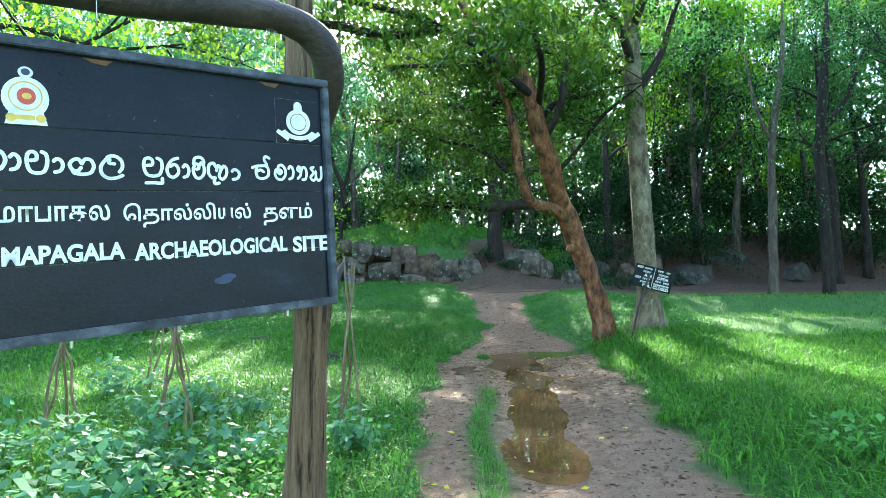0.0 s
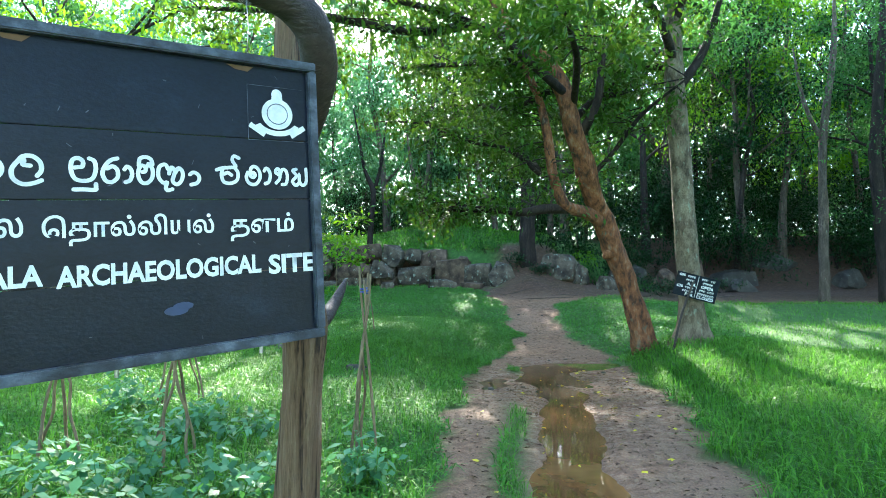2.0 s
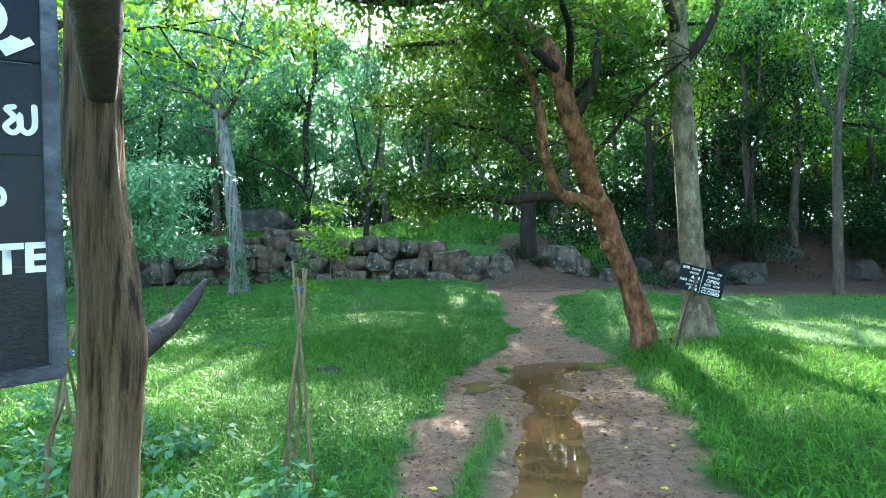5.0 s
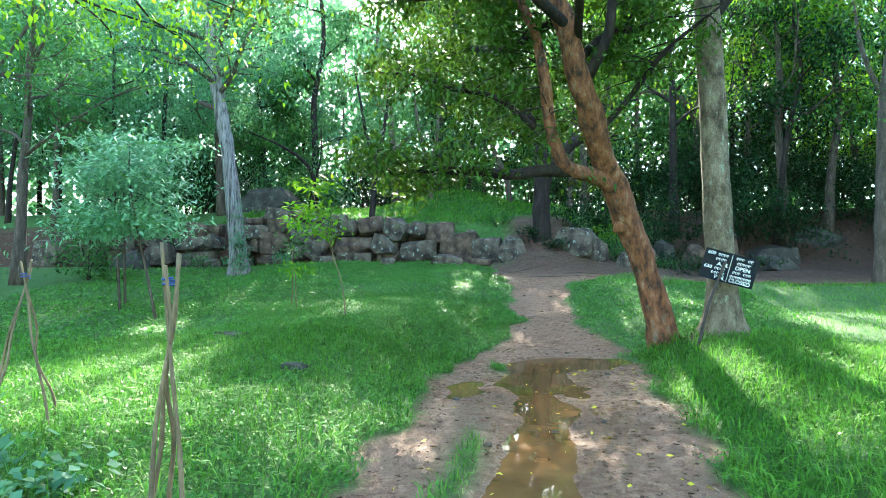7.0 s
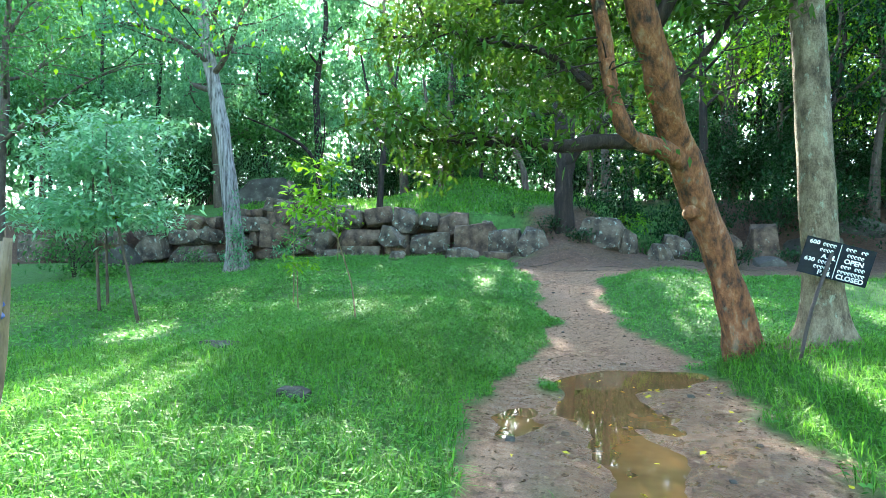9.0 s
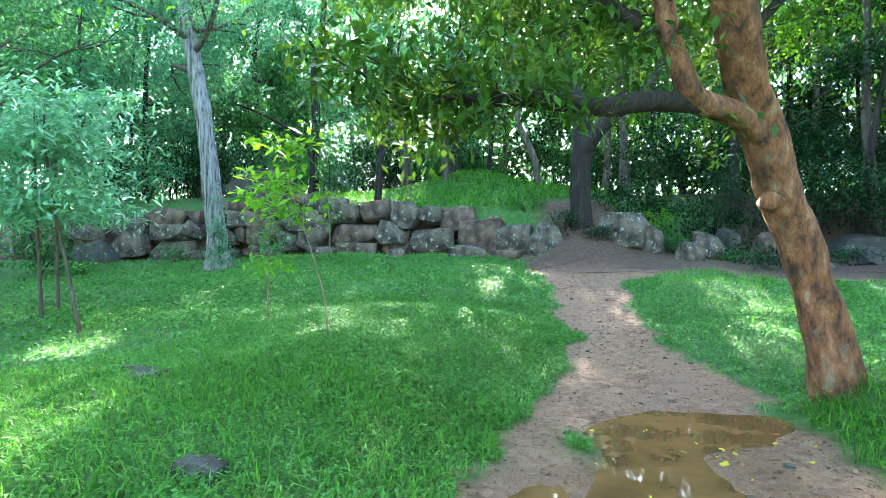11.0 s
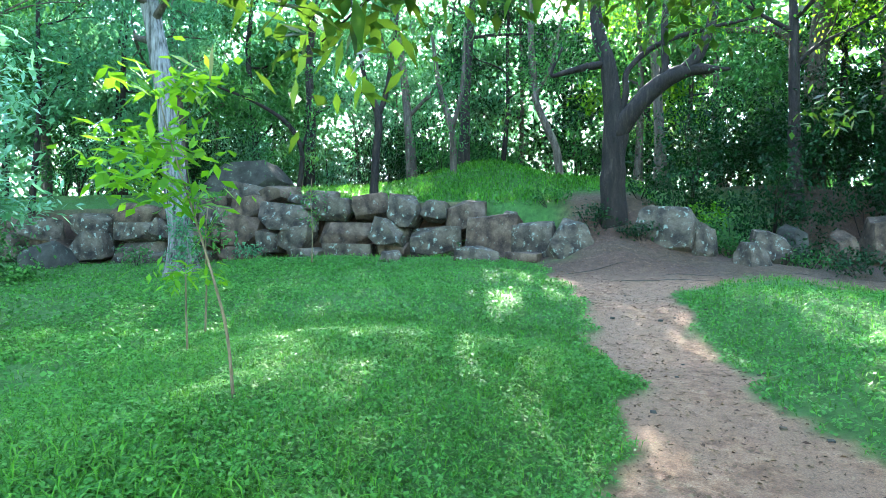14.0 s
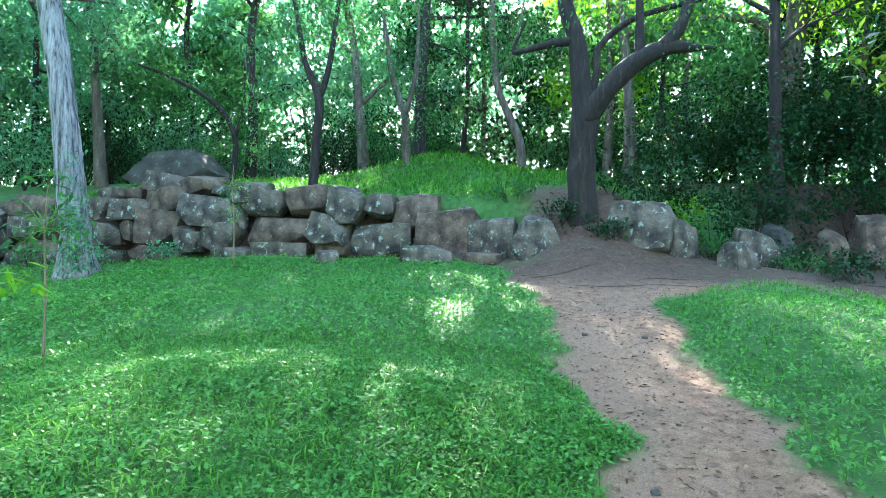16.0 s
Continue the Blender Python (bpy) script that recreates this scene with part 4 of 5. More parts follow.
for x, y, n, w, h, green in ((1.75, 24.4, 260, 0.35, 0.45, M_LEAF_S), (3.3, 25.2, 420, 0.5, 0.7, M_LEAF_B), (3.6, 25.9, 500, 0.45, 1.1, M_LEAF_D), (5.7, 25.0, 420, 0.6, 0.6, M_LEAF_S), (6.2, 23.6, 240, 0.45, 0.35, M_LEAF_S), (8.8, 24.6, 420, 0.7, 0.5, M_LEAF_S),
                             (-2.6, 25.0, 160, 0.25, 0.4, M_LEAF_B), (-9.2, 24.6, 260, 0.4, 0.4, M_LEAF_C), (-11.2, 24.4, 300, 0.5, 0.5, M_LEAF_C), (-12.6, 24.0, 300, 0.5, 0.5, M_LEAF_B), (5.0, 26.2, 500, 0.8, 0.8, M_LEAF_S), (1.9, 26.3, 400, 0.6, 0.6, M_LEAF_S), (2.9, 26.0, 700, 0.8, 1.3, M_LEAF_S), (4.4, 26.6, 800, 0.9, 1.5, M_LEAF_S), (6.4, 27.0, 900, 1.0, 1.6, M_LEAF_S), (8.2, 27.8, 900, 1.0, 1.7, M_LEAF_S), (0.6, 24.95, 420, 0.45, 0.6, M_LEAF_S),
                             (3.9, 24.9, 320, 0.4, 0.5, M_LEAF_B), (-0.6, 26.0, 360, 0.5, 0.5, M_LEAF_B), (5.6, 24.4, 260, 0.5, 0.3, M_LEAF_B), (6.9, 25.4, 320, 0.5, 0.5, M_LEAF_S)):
    z = ground_at(x, y)
    ob = thing("bank_plant", x, y, z - 0.03, "low leafy plant growing between the stones", "plant", "plants among the stones")
    tips = [np.array((w * frng.uniform(-1, 1), w * 0.6 * frng.uniform(-1, 1), h * frng.uniform(0.4, 1.1))) for _ in range(16)]
    for t in tips[:5]:
        under("stem", tube("stem", [(t[0] * 0.2, t[1] * 0.2, 0, 0.01), (t[0] * 0.7, t[1] * 0.7, t[2] * 0.6, 0.007), (*t, 0.003)], M_BARK_D, 4, 2, 0.0, cap=False), ob)
    pts = clumps(frng, tips, n // 16, 0.11, 0.9)
    pts[:, 2] = np.maximum(pts[:, 2], 0.05)
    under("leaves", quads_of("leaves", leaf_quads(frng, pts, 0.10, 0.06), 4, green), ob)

# Far woods: leaf masses without number behind the trees that can be told apart.
for side, green in ((-1, M_LEAF_C), (1, M_LEAF_B)):
    n = 52000 if side < 0 else 56000
    az = frng.uniform(0, np.pi, n) * np.where(frng.uniform(0, 1, n) < 0.7, 1, -1)
    az = np.where(side < 0, np.pi / 2 + np.abs(az) % np.pi * 0.5, np.pi / 2 - np.abs(az) % np.pi * 0.5) + frng.choice([0, 0, 0, np.pi * 0.5 * side * -1], n)
    rad = frng.uniform(42, 60, n)
    top = 22.0 + 3.0 * np.sin(az * 23) + 2.0 * np.sin(az * 57 + 1)
    pts = np.stack([np.cos(az) * rad, 8 + np.sin(az) * rad, 3.0 + frng.uniform(0, 1, n) ** 1.1 * top], 1)
    pts += np.stack([np.sin(pts[:, 2] * 2.1), np.cos(pts[:, 0] * 1.7), np.sin(pts[:, 0] * 1.3)], 1) * 0.7
    pts = pts[shaded_ok(pts)]
    tagged(new("far_woods", quads_of("far_woods", leaf_quads(frng, pts, 0.8, 0.52), 4, green)), "distant green woods behind the clearing", "woods", kind="stuff")


# ---- the site's name board ----
BO, BU, BV = Vector((-0.081, 2.272, 1.375)), Vector((0.703, 0.704, 0.0945)), Vector((-0.043, -0.024, 1.0))
BN = BU.cross(BV).normalized()        # towards the reader
B_LEFT, B_TOP = -1.24, 0.917
name_board = thing("name_board", -0.21, 2.36, ground_at(-0.21, 2.36), "black painted plank board on rough posts with white lettering", "sign")
BASE = name_board.location.copy()


def on_board(u, v, w=0.0):
    return BO + BU * u + BV * v + BN * w - BASE


def slab(name, u0, u1, v0, v1, w0, w1, material, parent, label="", bevel=0.004):
    bm = bmesh.new()
    bmesh.ops.create_cube(bm, size=1)
    for v in bm.verts:
        v.co = Vector((u0 + (v.co.x + 0.5) * (u1 - u0), v0 + (v.co.y + 0.5) * (v1 - v0), w0 + (v.co.z + 0.5) * (w1 - w0)))
    bmesh.ops.bevel(bm, geom=bm.edges[:], offset=bevel, segments=2, affect="EDGES")
    for v in bm.verts:
        v.co = on_board(*v.co)
    return part(name, bm, material, parent, label)


def flat(name, outline, material, parent, w, thick=0.0015, place=on_board, label=""):
    """A painted shape: closed outlines (u, v) filled, lying on the board."""
    bm = bmesh.new()
    for lift, loop in enumerate(outline):
        f = bm.faces.new([bm.verts.new(Vector((u, v, w + lift * 2e-5))) for u, v in loop])
        if f.normal.z < 0:
            f.normal_flip()
    bmesh.ops.remove_doubles(bm, verts=bm.verts[:], dist=2e-4)
    for v in bm.verts:
        v.co = place(*v.co)
    return part(name, bm, material, parent, label)


def ellipse(cx, cy, rx, ry, n=28, a0=0.0, a1=360.0):
    return [(cx + rx * math.cos(radians(a0 + (a1 - a0) * i / n)), cy + ry * math.sin(radians(a0 + (a1 - a0) * i / n))) for i in range(n + (a1 - a0 < 360))]


def ring(cx, cy, rx, ry, thick, a0=0.0, a1=360.0, n=26):
    """Quads along an arc drawn with a broad brush."""
    out = []
    for i in range(n):
        a, b = radians(a0 + (a1 - a0) * i / n), radians(a0 + (a1 - a0) * (i + 1) / n)
        p = [(cx + (rx + s) * math.cos(q), cy + (ry + s) * math.sin(q)) for q, s in ((a, thick / 2), (b, thick / 2), (b, -thick / 2), (a, -thick / 2))]
        out.append(p)
    return out


def bar(x0, y0, x1, y1, thick):
    d = Vector((x1 - x0, y1 - y0)).normalized() * thick / 2
    nrm = Vector((-d.y, d.x))
    return [[(x0 + nrm.x - d.x, y0 + nrm.y - d.y), (x1 + nrm.x + d.x, y1 + nrm.y + d.y), (x1 - nrm.x + d.x, y1 - nrm.y + d.y), (x0 - nrm.x - d.x, y0 - nrm.y - d.y)]]


def lettering(name, text, u0, u1, v0, h, parent, w, material, place=on_board, bold=0.012, tall=True, rise=0.0):
    """Words in the built-in font, stretched to a given width and capital height."""
    cu = bpy.data.curves.new(name, "FONT")
    cu.body, cu.offset, cu.extrude, cu.resolution_u = text, bold, 0.0, 3
    ob = new(name, cu)
    dep = bpy.context.evaluated_depsgraph_get()
    dep.update()
    me = bpy.data.meshes.new_from_object(ob.evaluated_get(dep))
    bpy.data.objects.remove(ob)
    co = np.array([v.co for v in me.vertices])
    lo, hi = co.min(0), co.max(0)
    foot, span = (0.0, hi[1]) if tall else (lo[1], hi[1] - lo[1])
    for v in me.vertices:
        k = (v.co.x - lo[0]) / (hi[0] - lo[0])
        v.co = place(u0 + k * (u1 - u0), v0 + (v.co.y - foot) / span * h + rise * k, w)
    me.materials.clear()
    me.materials.append(material)
    return under(name, me, parent)


cuts = (0.0, 0.225, 0.462, 0.664, B_TOP)
for v0, v1 in zip(cuts, cuts[1:]):
    slab("plank", B_LEFT, 0.0, v0 + 0.0015, v1 - 0.0015, -0.022, 0.0, M_BOARD, name_board, bevel=0.002)
slab("frame_rail", B_LEFT, 0.018, -0.02, 0.012, -0.03, 0.022, M_EDGE, name_board)
slab("frame_rail", B_LEFT, 0.018, B_TOP - 0.006, B_TOP + 0.026, -0.03, 0.024, M_EDGE, name_board)
slab("frame_stile", -0.012, 0.02, 0.012, B_TOP - 0.006, -0.03, 0.022, M_EDGE, name_board)
slab("frame_stile", B_LEFT - 0.002, B_LEFT + 0.03, 0.012, B_TOP - 0.006, -0.03, 0.022, M_EDGE, name_board)
for u in (-0.86, -0.28):
    slab("batten", u, u + 0.06, 0.02, B_TOP - 0.02, -0.055, -0.031, M_EDGE, name_board)
for u in (-0.95, -0.62, -0.20):
    bm = bmesh.new()
    bmesh.ops.create_cone(bm, cap_ends=True, segments=10, radius1=0.006, radius2=0.006, depth=0.03, matrix=Matrix.Translation(on_board(u, -0.03, -0.012)))
    part("bolt", bm, M_METAL, name_board, "small bolt under the lower rail")

W_ = 0.0035
lettering("lettering", "MAPAGALA", -1.127, -0.790, 0.232, 0.056, name_board, W_, M_WHITE, bold=0.036)
lettering("lettering", "ARCHAEOLOGICAL", -0.762, -0.196, 0.222, 0.058, name_board, W_, M_WHITE, bold=0.036)
lettering("lettering", "SITE", -0.171, -0.006, 0.214, 0.062, name_board, W_, M_WHITE, bold=0.036)
lettering("lettering", "\u0bae\u0bbe\u0baa\u0bbe\u0b95\u0bb2", -1.14, -0.832, 0.364, 0.052, name_board, W_, M_WHITE, bold=0.019)
lettering("lettering", "\u0bc6\u0ba4\u0bbe\u0bb2\u0bcd\u0bb2\u0bbf\u0baf\u0bb2\u0bcd", -0.792, -0.343, 0.333, 0.086, name_board, W_, M_WHITE, bold=0.019, tall=False)
lettering("lettering", "\u0ba4\u0bb3\u0bae\u0bcd", -0.292, -0.077, 0.326, 0.09, name_board, W_, M_WHITE, bold=0.019, tall=False)


# The round script of the first line: each letter is brush strokes through a few points of its box.
def stroke_ribbon(points, box, thick=0.0115):
    """A brush stroke with round ends: quads side by side along a smooth run, as closed loops."""
    u0, u1, v0, v1 = box
    h = thick / 2
    c = np.array([(u0 + h + a * (u1 - u0 - thick), v0 + h + b * (v1 - v0 - thick)) for a, b in points])
    c = spline([(a, b, 0, 0) for a, b in c], 5)[:, :2]
    d = np.gradient(c, axis=0)
    d /= np.linalg.norm(d, axis=1)[:, None] + 1e-9
    n = np.stack([-d[:, 1], d[:, 0]], 1) * h
    a, b = c + n, c - n
    loops = [[tuple(a[i]), tuple(a[i + 1]), tuple(b[i + 1]), tuple(b[i])] for i in range(len(c) - 1)]
    return loops + [ellipse(*c[0], h, h, 12), ellipse(*c[-1], h, h, 12)]


G_MA = (((0.66, 0.5), (0.5, 0.64), (0.28, 0.55), (0.3, 0.35), (0.52, 0.3), (0.66, 0.46)), ((0.28, 0.5), (0.1, 0.62), (0.16, 0.86), (0.5, 1.0), (0.84, 0.88), (1.0, 0.52), (0.84, 0.14), (0.5, 0.0), (0.14, 0.08), (0.0, 0.3)))
G_AA = (((0.0, 0.82), (0.35, 1.0), (0.82, 0.85), (1.0, 0.5), (0.7, 0.12), (0.1, 0.0)),)
G_PA = (((0.14, 0.58), (0.3, 0.6), (0.46, 0.64), (0.48, 0.86), (0.3, 1.0), (0.06, 0.9), (0.0, 0.5), (0.15, 0.1), (0.5, 0.0), (0.85, 0.1), (1.0, 0.5), (0.95, 0.88), (0.74, 1.0)),)
G_GA = (((0.46, 0.42), (0.32, 0.2), (0.12, 0.28), (0.0, 0.6), (0.14, 0.9), (0.36, 0.96), (0.5, 0.68)), ((0.5, 0.68), (0.64, 0.97), (0.88, 0.92), (1.0, 0.52), (0.86, 0.12), (0.55, 0.0), (0.2, 0.06), (0.1, 0.26)))
G_LA = (((0.64, 0.66), (0.4, 0.7), (0.44, 0.86), (0.24, 0.8), (0.04, 0.5), (0.1, 0.18), (0.4, 0.0), (0.75, 0.04), (1.0, 0.14)), ((0.24, 0.8), (0.4, 0.98), (0.7, 1.0), (0.96, 0.8), (1.0, 0.5), (0.86, 0.3)))
G_FOOT = (((1.0, 1.0), (1.0, 0.4), (0.96, 0.0), (0.5, 0.06), (0.0, 0.04)),)
G_RA = (((0.95, 1.0), (0.55, 0.92), (0.2, 0.7), (0.0, 0.36), (0.2, 0.05), (0.6, 0.0), (0.96, 0.2), (0.95, 0.5), (0.65, 0.66), (0.3, 0.56)),)
G_VI = (((0.3, 0.42), (0.5, 0.46), (0.5, 0.62), (0.2, 0.66), (0.0, 0.36), (0.2, 0.05), (0.6, 0.0), (0.95, 0.2), (1.0, 0.5), (0.8, 0.7), (0.5, 0.6)), ((0.06, 0.66), (0.14, 0.92), (0.5, 1.0), (0.88, 0.92), (0.98, 0.7), (0.72, 0.74)))
G_DYA = (((0.42, 0.78), (0.3, 0.96), (0.06, 0.86), (0.02, 0.5), (0.2, 0.28), (0.36, 0.3), (0.3, 0.12), (0.36, 0.0), (0.56, 0.04)), ((0.44, 0.62), (0.54, 0.86), (0.68, 0.7), (0.58, 0.36), (0.76, 0.22), (0.96, 0.4), (1.0, 0.68), (0.84, 0.84), (0.7, 0.66)))
G_SA = (((0.0, 0.48), (0.25, 0.55), (0.6, 0.58), (0.85, 0.62), (0.7, 0.84), (0.78, 1.0), (1.0, 0.93)), ((0.27, 0.55), (0.2, 0.3), (0.3, 0.05), (0.6, 0.0), (0.88, 0.12), (0.93, 0.4), (0.78, 0.58)), ((0.3, 0.33), (0.48, 0.38), (0.64, 0.3)))
G_THA = (((0.3, 0.46), (0.5, 0.38), (0.66, 0.52), (0.5, 0.66), (0.28, 0.54)), ((0.28, 0.56), (0.36, 0.9), (0.66, 1.0), (0.98, 0.72), (0.98, 0.3), (0.66, 0.0), (0.22, 0.04), (0.0, 0.34), (0.1, 0.66)))
G_NA = (((0.05, 0.1), (0.34, 0.35), (0.4, 0.75), (0.2, 1.0), (0.02, 0.78), (0.25, 0.62)), ((0.4, 0.6), (0.6, 0.95), (0.9, 0.85), (1.0, 0.45), (0.85, 0.05), (0.55, 0.0)))
G_YA = (((0.3, 0.92), (0.06, 0.84), (0.3, 0.55), (0.02, 0.22), (0.25, 0.0), (0.5, 0.2), (0.5, 0.66), (0.52, 0.2), (0.76, 0.0), (1.0, 0.25), (1.0, 0.95)),)
LETTERS = ((G_MA, -1.19, -1.106, 0.512, 0.594),
           (G_AA, -1.106, -1.071, 0.519, 0.579),
           (G_PA, -1.064, -0.999, 0.51, 0.589),
           (G_AA, -0.993, -0.957, 0.514, 0.569),
           (G_GA, -0.95, -0.87, 0.509, 0.572),
           (G_LA, -0.864, -0.785, 0.497, 0.584),
           (G_PA, -0.729, -0.658, 0.508, 0.583),
           (G_FOOT, -0.723, -0.658, 0.483, 0.511),
           (G_RA, -0.653, -0.602, 0.506, 0.586),
           (G_AA, -0.597, -0.566, 0.506, 0.563),
           (G_VI, -0.562, -0.511, 0.504, 0.593),
           (G_DYA, -0.508, -0.427, 0.483, 0.576),
           (G_AA, -0.417, -0.378, 0.501, 0.551),
           (G_SA, -0.336, -0.253, 0.507, 0.607),
           (G_THA, -0.242, -0.185, 0.505, 0.575),
           (G_AA, -0.181, -0.149, 0.507, 0.571),
           (G_NA, -0.143, -0.089, 0.505, 0.571),
           (G_YA, -0.083, -0.02, 0.503, 0.575))
for strokes, *box in LETTERS:
    flat("letter", [loop for st in strokes for loop in stroke_ribbon(st, box)], M_WHITE, name_board, W_)

# The two painted emblems, as plain shapes.
flat("emblem_plate", [[(-1.16, 0.664), (-0.962, 0.664), (-0.965, 0.885), (-1.16, 0.885)]], M_BOARD, name_board, 0.003)
crest = flat("crest", [ellipse(-1.057, 0.752, 0.062, 0.067), ellipse(-1.056, 0.833, 0.02, 0.018)] + [[(-1.112, 0.667), (-1.0, 0.667), (-1.012, 0.712), (-1.10, 0.712)]], M_WHITE, name_board, 0.0045, label="white round crest with a red centre")
flat("crest_ring", ring(-1.057, 0.757, 0.043, 0.045, 0.004), M_YELLOW, crest, 0.0055)
flat("crest_centre", [ellipse(-1.055, 0.757, 0.025, 0.027)], M_RED, crest, 0.0055)
flat("crest_figure", [ellipse(-1.054, 0.757, 0.013, 0.01, 12)], M_YELLOW, crest, 0.0065)
flat("crest_foot", [ellipse(-1.095, 0.688, 0.014, 0.013, 14), ellipse(-1.018, 0.688, 0.014, 0.013, 14)] + bar(-1.075, 0.69, -1.04, 0.69, 0.014), M_YELLOW, crest, 0.0055)
flat("crest_wheel", [ellipse(-1.056, 0.834, 0.012, 0.011, 14)], M_BLUE, crest, 0.0055)
seal = flat("seal", [ellipse(-0.123, 0.752, 0.055, 0.053), ellipse(-0.123, 0.818, 0.019, 0.02)] + [[(-0.142, 0.795), (-0.104, 0.795), (-0.104, 0.81), (-0.142, 0.81)]], M_WHITE, name_board, 0.0045, label="white round seal above a ribbon")
flat("seal_ring", ring(-0.123, 0.752, 0.036, 0.035, 0.003), M_BLUE, seal, 0.0055)
flat("ribbon", ring(-0.123, 0.735, 0.075, 0.05, 0.018, 205, 335) + bar(-0.212, 0.706, -0.176, 0.683, 0.018) + bar(-0.07, 0.683, -0.034, 0.706, 0.018), M_WHITE, seal, 0.0045)
flat("seal_border", bar(-0.224, 0.66, -0.224, 0.845, 0.002) + bar(-0.224, 0.66, -0.03, 0.66, 0.002) + bar(-0.224, 0.845, -0.03, 0.845, 0.0015), M_EDGE, name_board, 0.0035)
srng = np.random.default_rng(5)
for _ in range(34):
    u, v, a, ln = srng.uniform(-1.2, -0.05), srng.uniform(0.03, 0.88), srng.uniform(0, 3.14), srng.uniform(0.003, 0.016)
    flat("scuff", bar(u, v, u + ln * math.cos(a), v + ln * math.sin(a), srng.uniform(0.001, 0.003)), M_EDGE, name_board, 0.002)
flat("smudge", [ellipse(-0.46, 0.125, 0.035, 0.014, 14), ellipse(-0.44, 0.137, 0.03, 0.012, 12)], M_BLUE, name_board, 0.002, label="blue paint smudge")
for u in (-0.86, -0.25):
    flat("stain", [[(u - 0.04, B_TOP - 0.012), (u + 0.05, B_TOP - 0.012), (u + 0.03, B_TOP - 0.03), (u - 0.01, B_TOP - 0.026)]], M_RUST, name_board, 0.0022)

# Posts, the log across the top, its wire.
gz = BASE.z
under("post", tube("post", local([(-0.36, 2.75, gz - 0.3, 0.105), (-0.345, 2.75, gz + 0.4, 0.098), (-0.325, 2.75, 1.0, 0.09), (-0.32, 2.75, 1.4, 0.095), (-0.35, 2.72, 1.9, 0.075), (-0.375, 2.7, 2.4, 0.068), (-0.375, 2.7, 2.95, 0.064)], name_board), M_POST, 22, 7, 0.16), name_board, "cracked brown tree-trunk post")
under("spur", tube("spur", local([(-0.30, 2.8, 1.34, 0.055), (-0.27, 2.92, 1.40, 0.038), (-0.265, 3.02, 1.45, 0.028), (-0.25, 3.1, 1.52, 0.02), (-0.24, 3.14, 1.57, 0.006)], name_board), M_LOG, 12, 4, 0.1), name_board, "dark broken branch stub")
under("post", tube("post", local([(-1.30, 1.5, gz - 0.3, 0.09), (-1.29, 1.5, 0.9, 0.08), (-1.3, 1.5, 1.8, 0.07), (-1.3, 1.5, 2.7, 0.06)], name_board), M_POST, 16, 6, 0.14), name_board, "cracked brown tree-trunk post")
under("top_log", tube("top_log", local([(-1.56, 1.02, 2.44, 0.07), (-1.06, 1.38, 2.42, 0.068), (-0.72, 1.7, 2.45, 0.064), (-0.47, 1.95, 2.52, 0.063), (-0.29, 2.1, 2.55, 0.062), (-0.17, 2.22, 2.53, 0.064), (-0.11, 2.3, 2.44, 0.068), (-0.14, 2.42, 2.32, 0.066), (-0.22, 2.55, 2.2, 0.055), (-0.28, 2.64, 2.1, 0.04)], name_board), M_LOG, 16, 6, 0.07), name_board, "bent dark log across the top")
for i in range(4):
    c = Vector((-0.295 + 0.006 * i, 2.1, 2.55 + 0.002 * i))
    loop = [(c.x + 0.07 * math.cos(a) * 0.3, c.y + 0.072 * math.cos(a) * 0.75, c.z + 0.072 * math.sin(a), 0.0016) for a in np.linspace(0, 6.6, 14)]
    under("wire", tube("wire", local(loop, name_board), M_METAL, 5, 2, 0.0), name_board, "wound galvanised wire")
for x, y in ((-0.26, 2.05), (-0.72, 1.62)):
    under("wire", tube("wire", local([(x, y, 2.46, 0.0015), (x + 0.004, y + 0.01, 2.38, 0.0015), (x - 0.004, y + 0.02, 2.3, 0.0015)], name_board), M_METAL, 5, 2, 0.0), name_board, "wound galvanised wire")

# ---- the opening-hours sign ----
hours_sign = thing("hours_sign", 3.45, 11.5, ground_at(3.45, 11.5), "tilted small black hours sign on a leaning iron pole", "sign")
HB = hours_sign.location.copy()
HO, HU, HV = Vector((3.54, 11.78, 1.42)), Vector((0.75, 0.02, -0.205)), Vector((0.12, -0.03, 0.425))
HN = HU.cross(HV).normalized()


def on_hours(u, v, w=0.0):
    return HO + HU * u + HV * v + HN * w - HB


bm = bmesh.new()
bmesh.ops.create_cube(bm, size=1)
for v in bm.verts:
    v.co = on_hours(v.co.x + 0.5, v.co.y + 0.5, v.co.z * 0.016 - 0.008)
bmesh.ops.bevel(bm, geom=bm.edges[:], offset=0.004, segments=2, affect="EDGES")
part("panel", bm, M_BOARD, hours_sign)
for text, u0, u1, v0, h in (("600", 0.04, 0.19, 0.84, 0.11), ("A.M.", 0.26, 0.48, 0.50, 0.13), ("630", 0.04, 0.19, 0.36, 0.11), ("P.M.", 0.28, 0.48, 0.05, 0.13), ("OPEN", 0.60, 0.88, 0.50, 0.13), ("CLOSED", 0.55, 0.95, 0.05, 0.13)):
    lettering("lettering", text, u0, u1, v0, h, hours_sign, 0.002, M_WHITE, on_hours, bold=0.02)
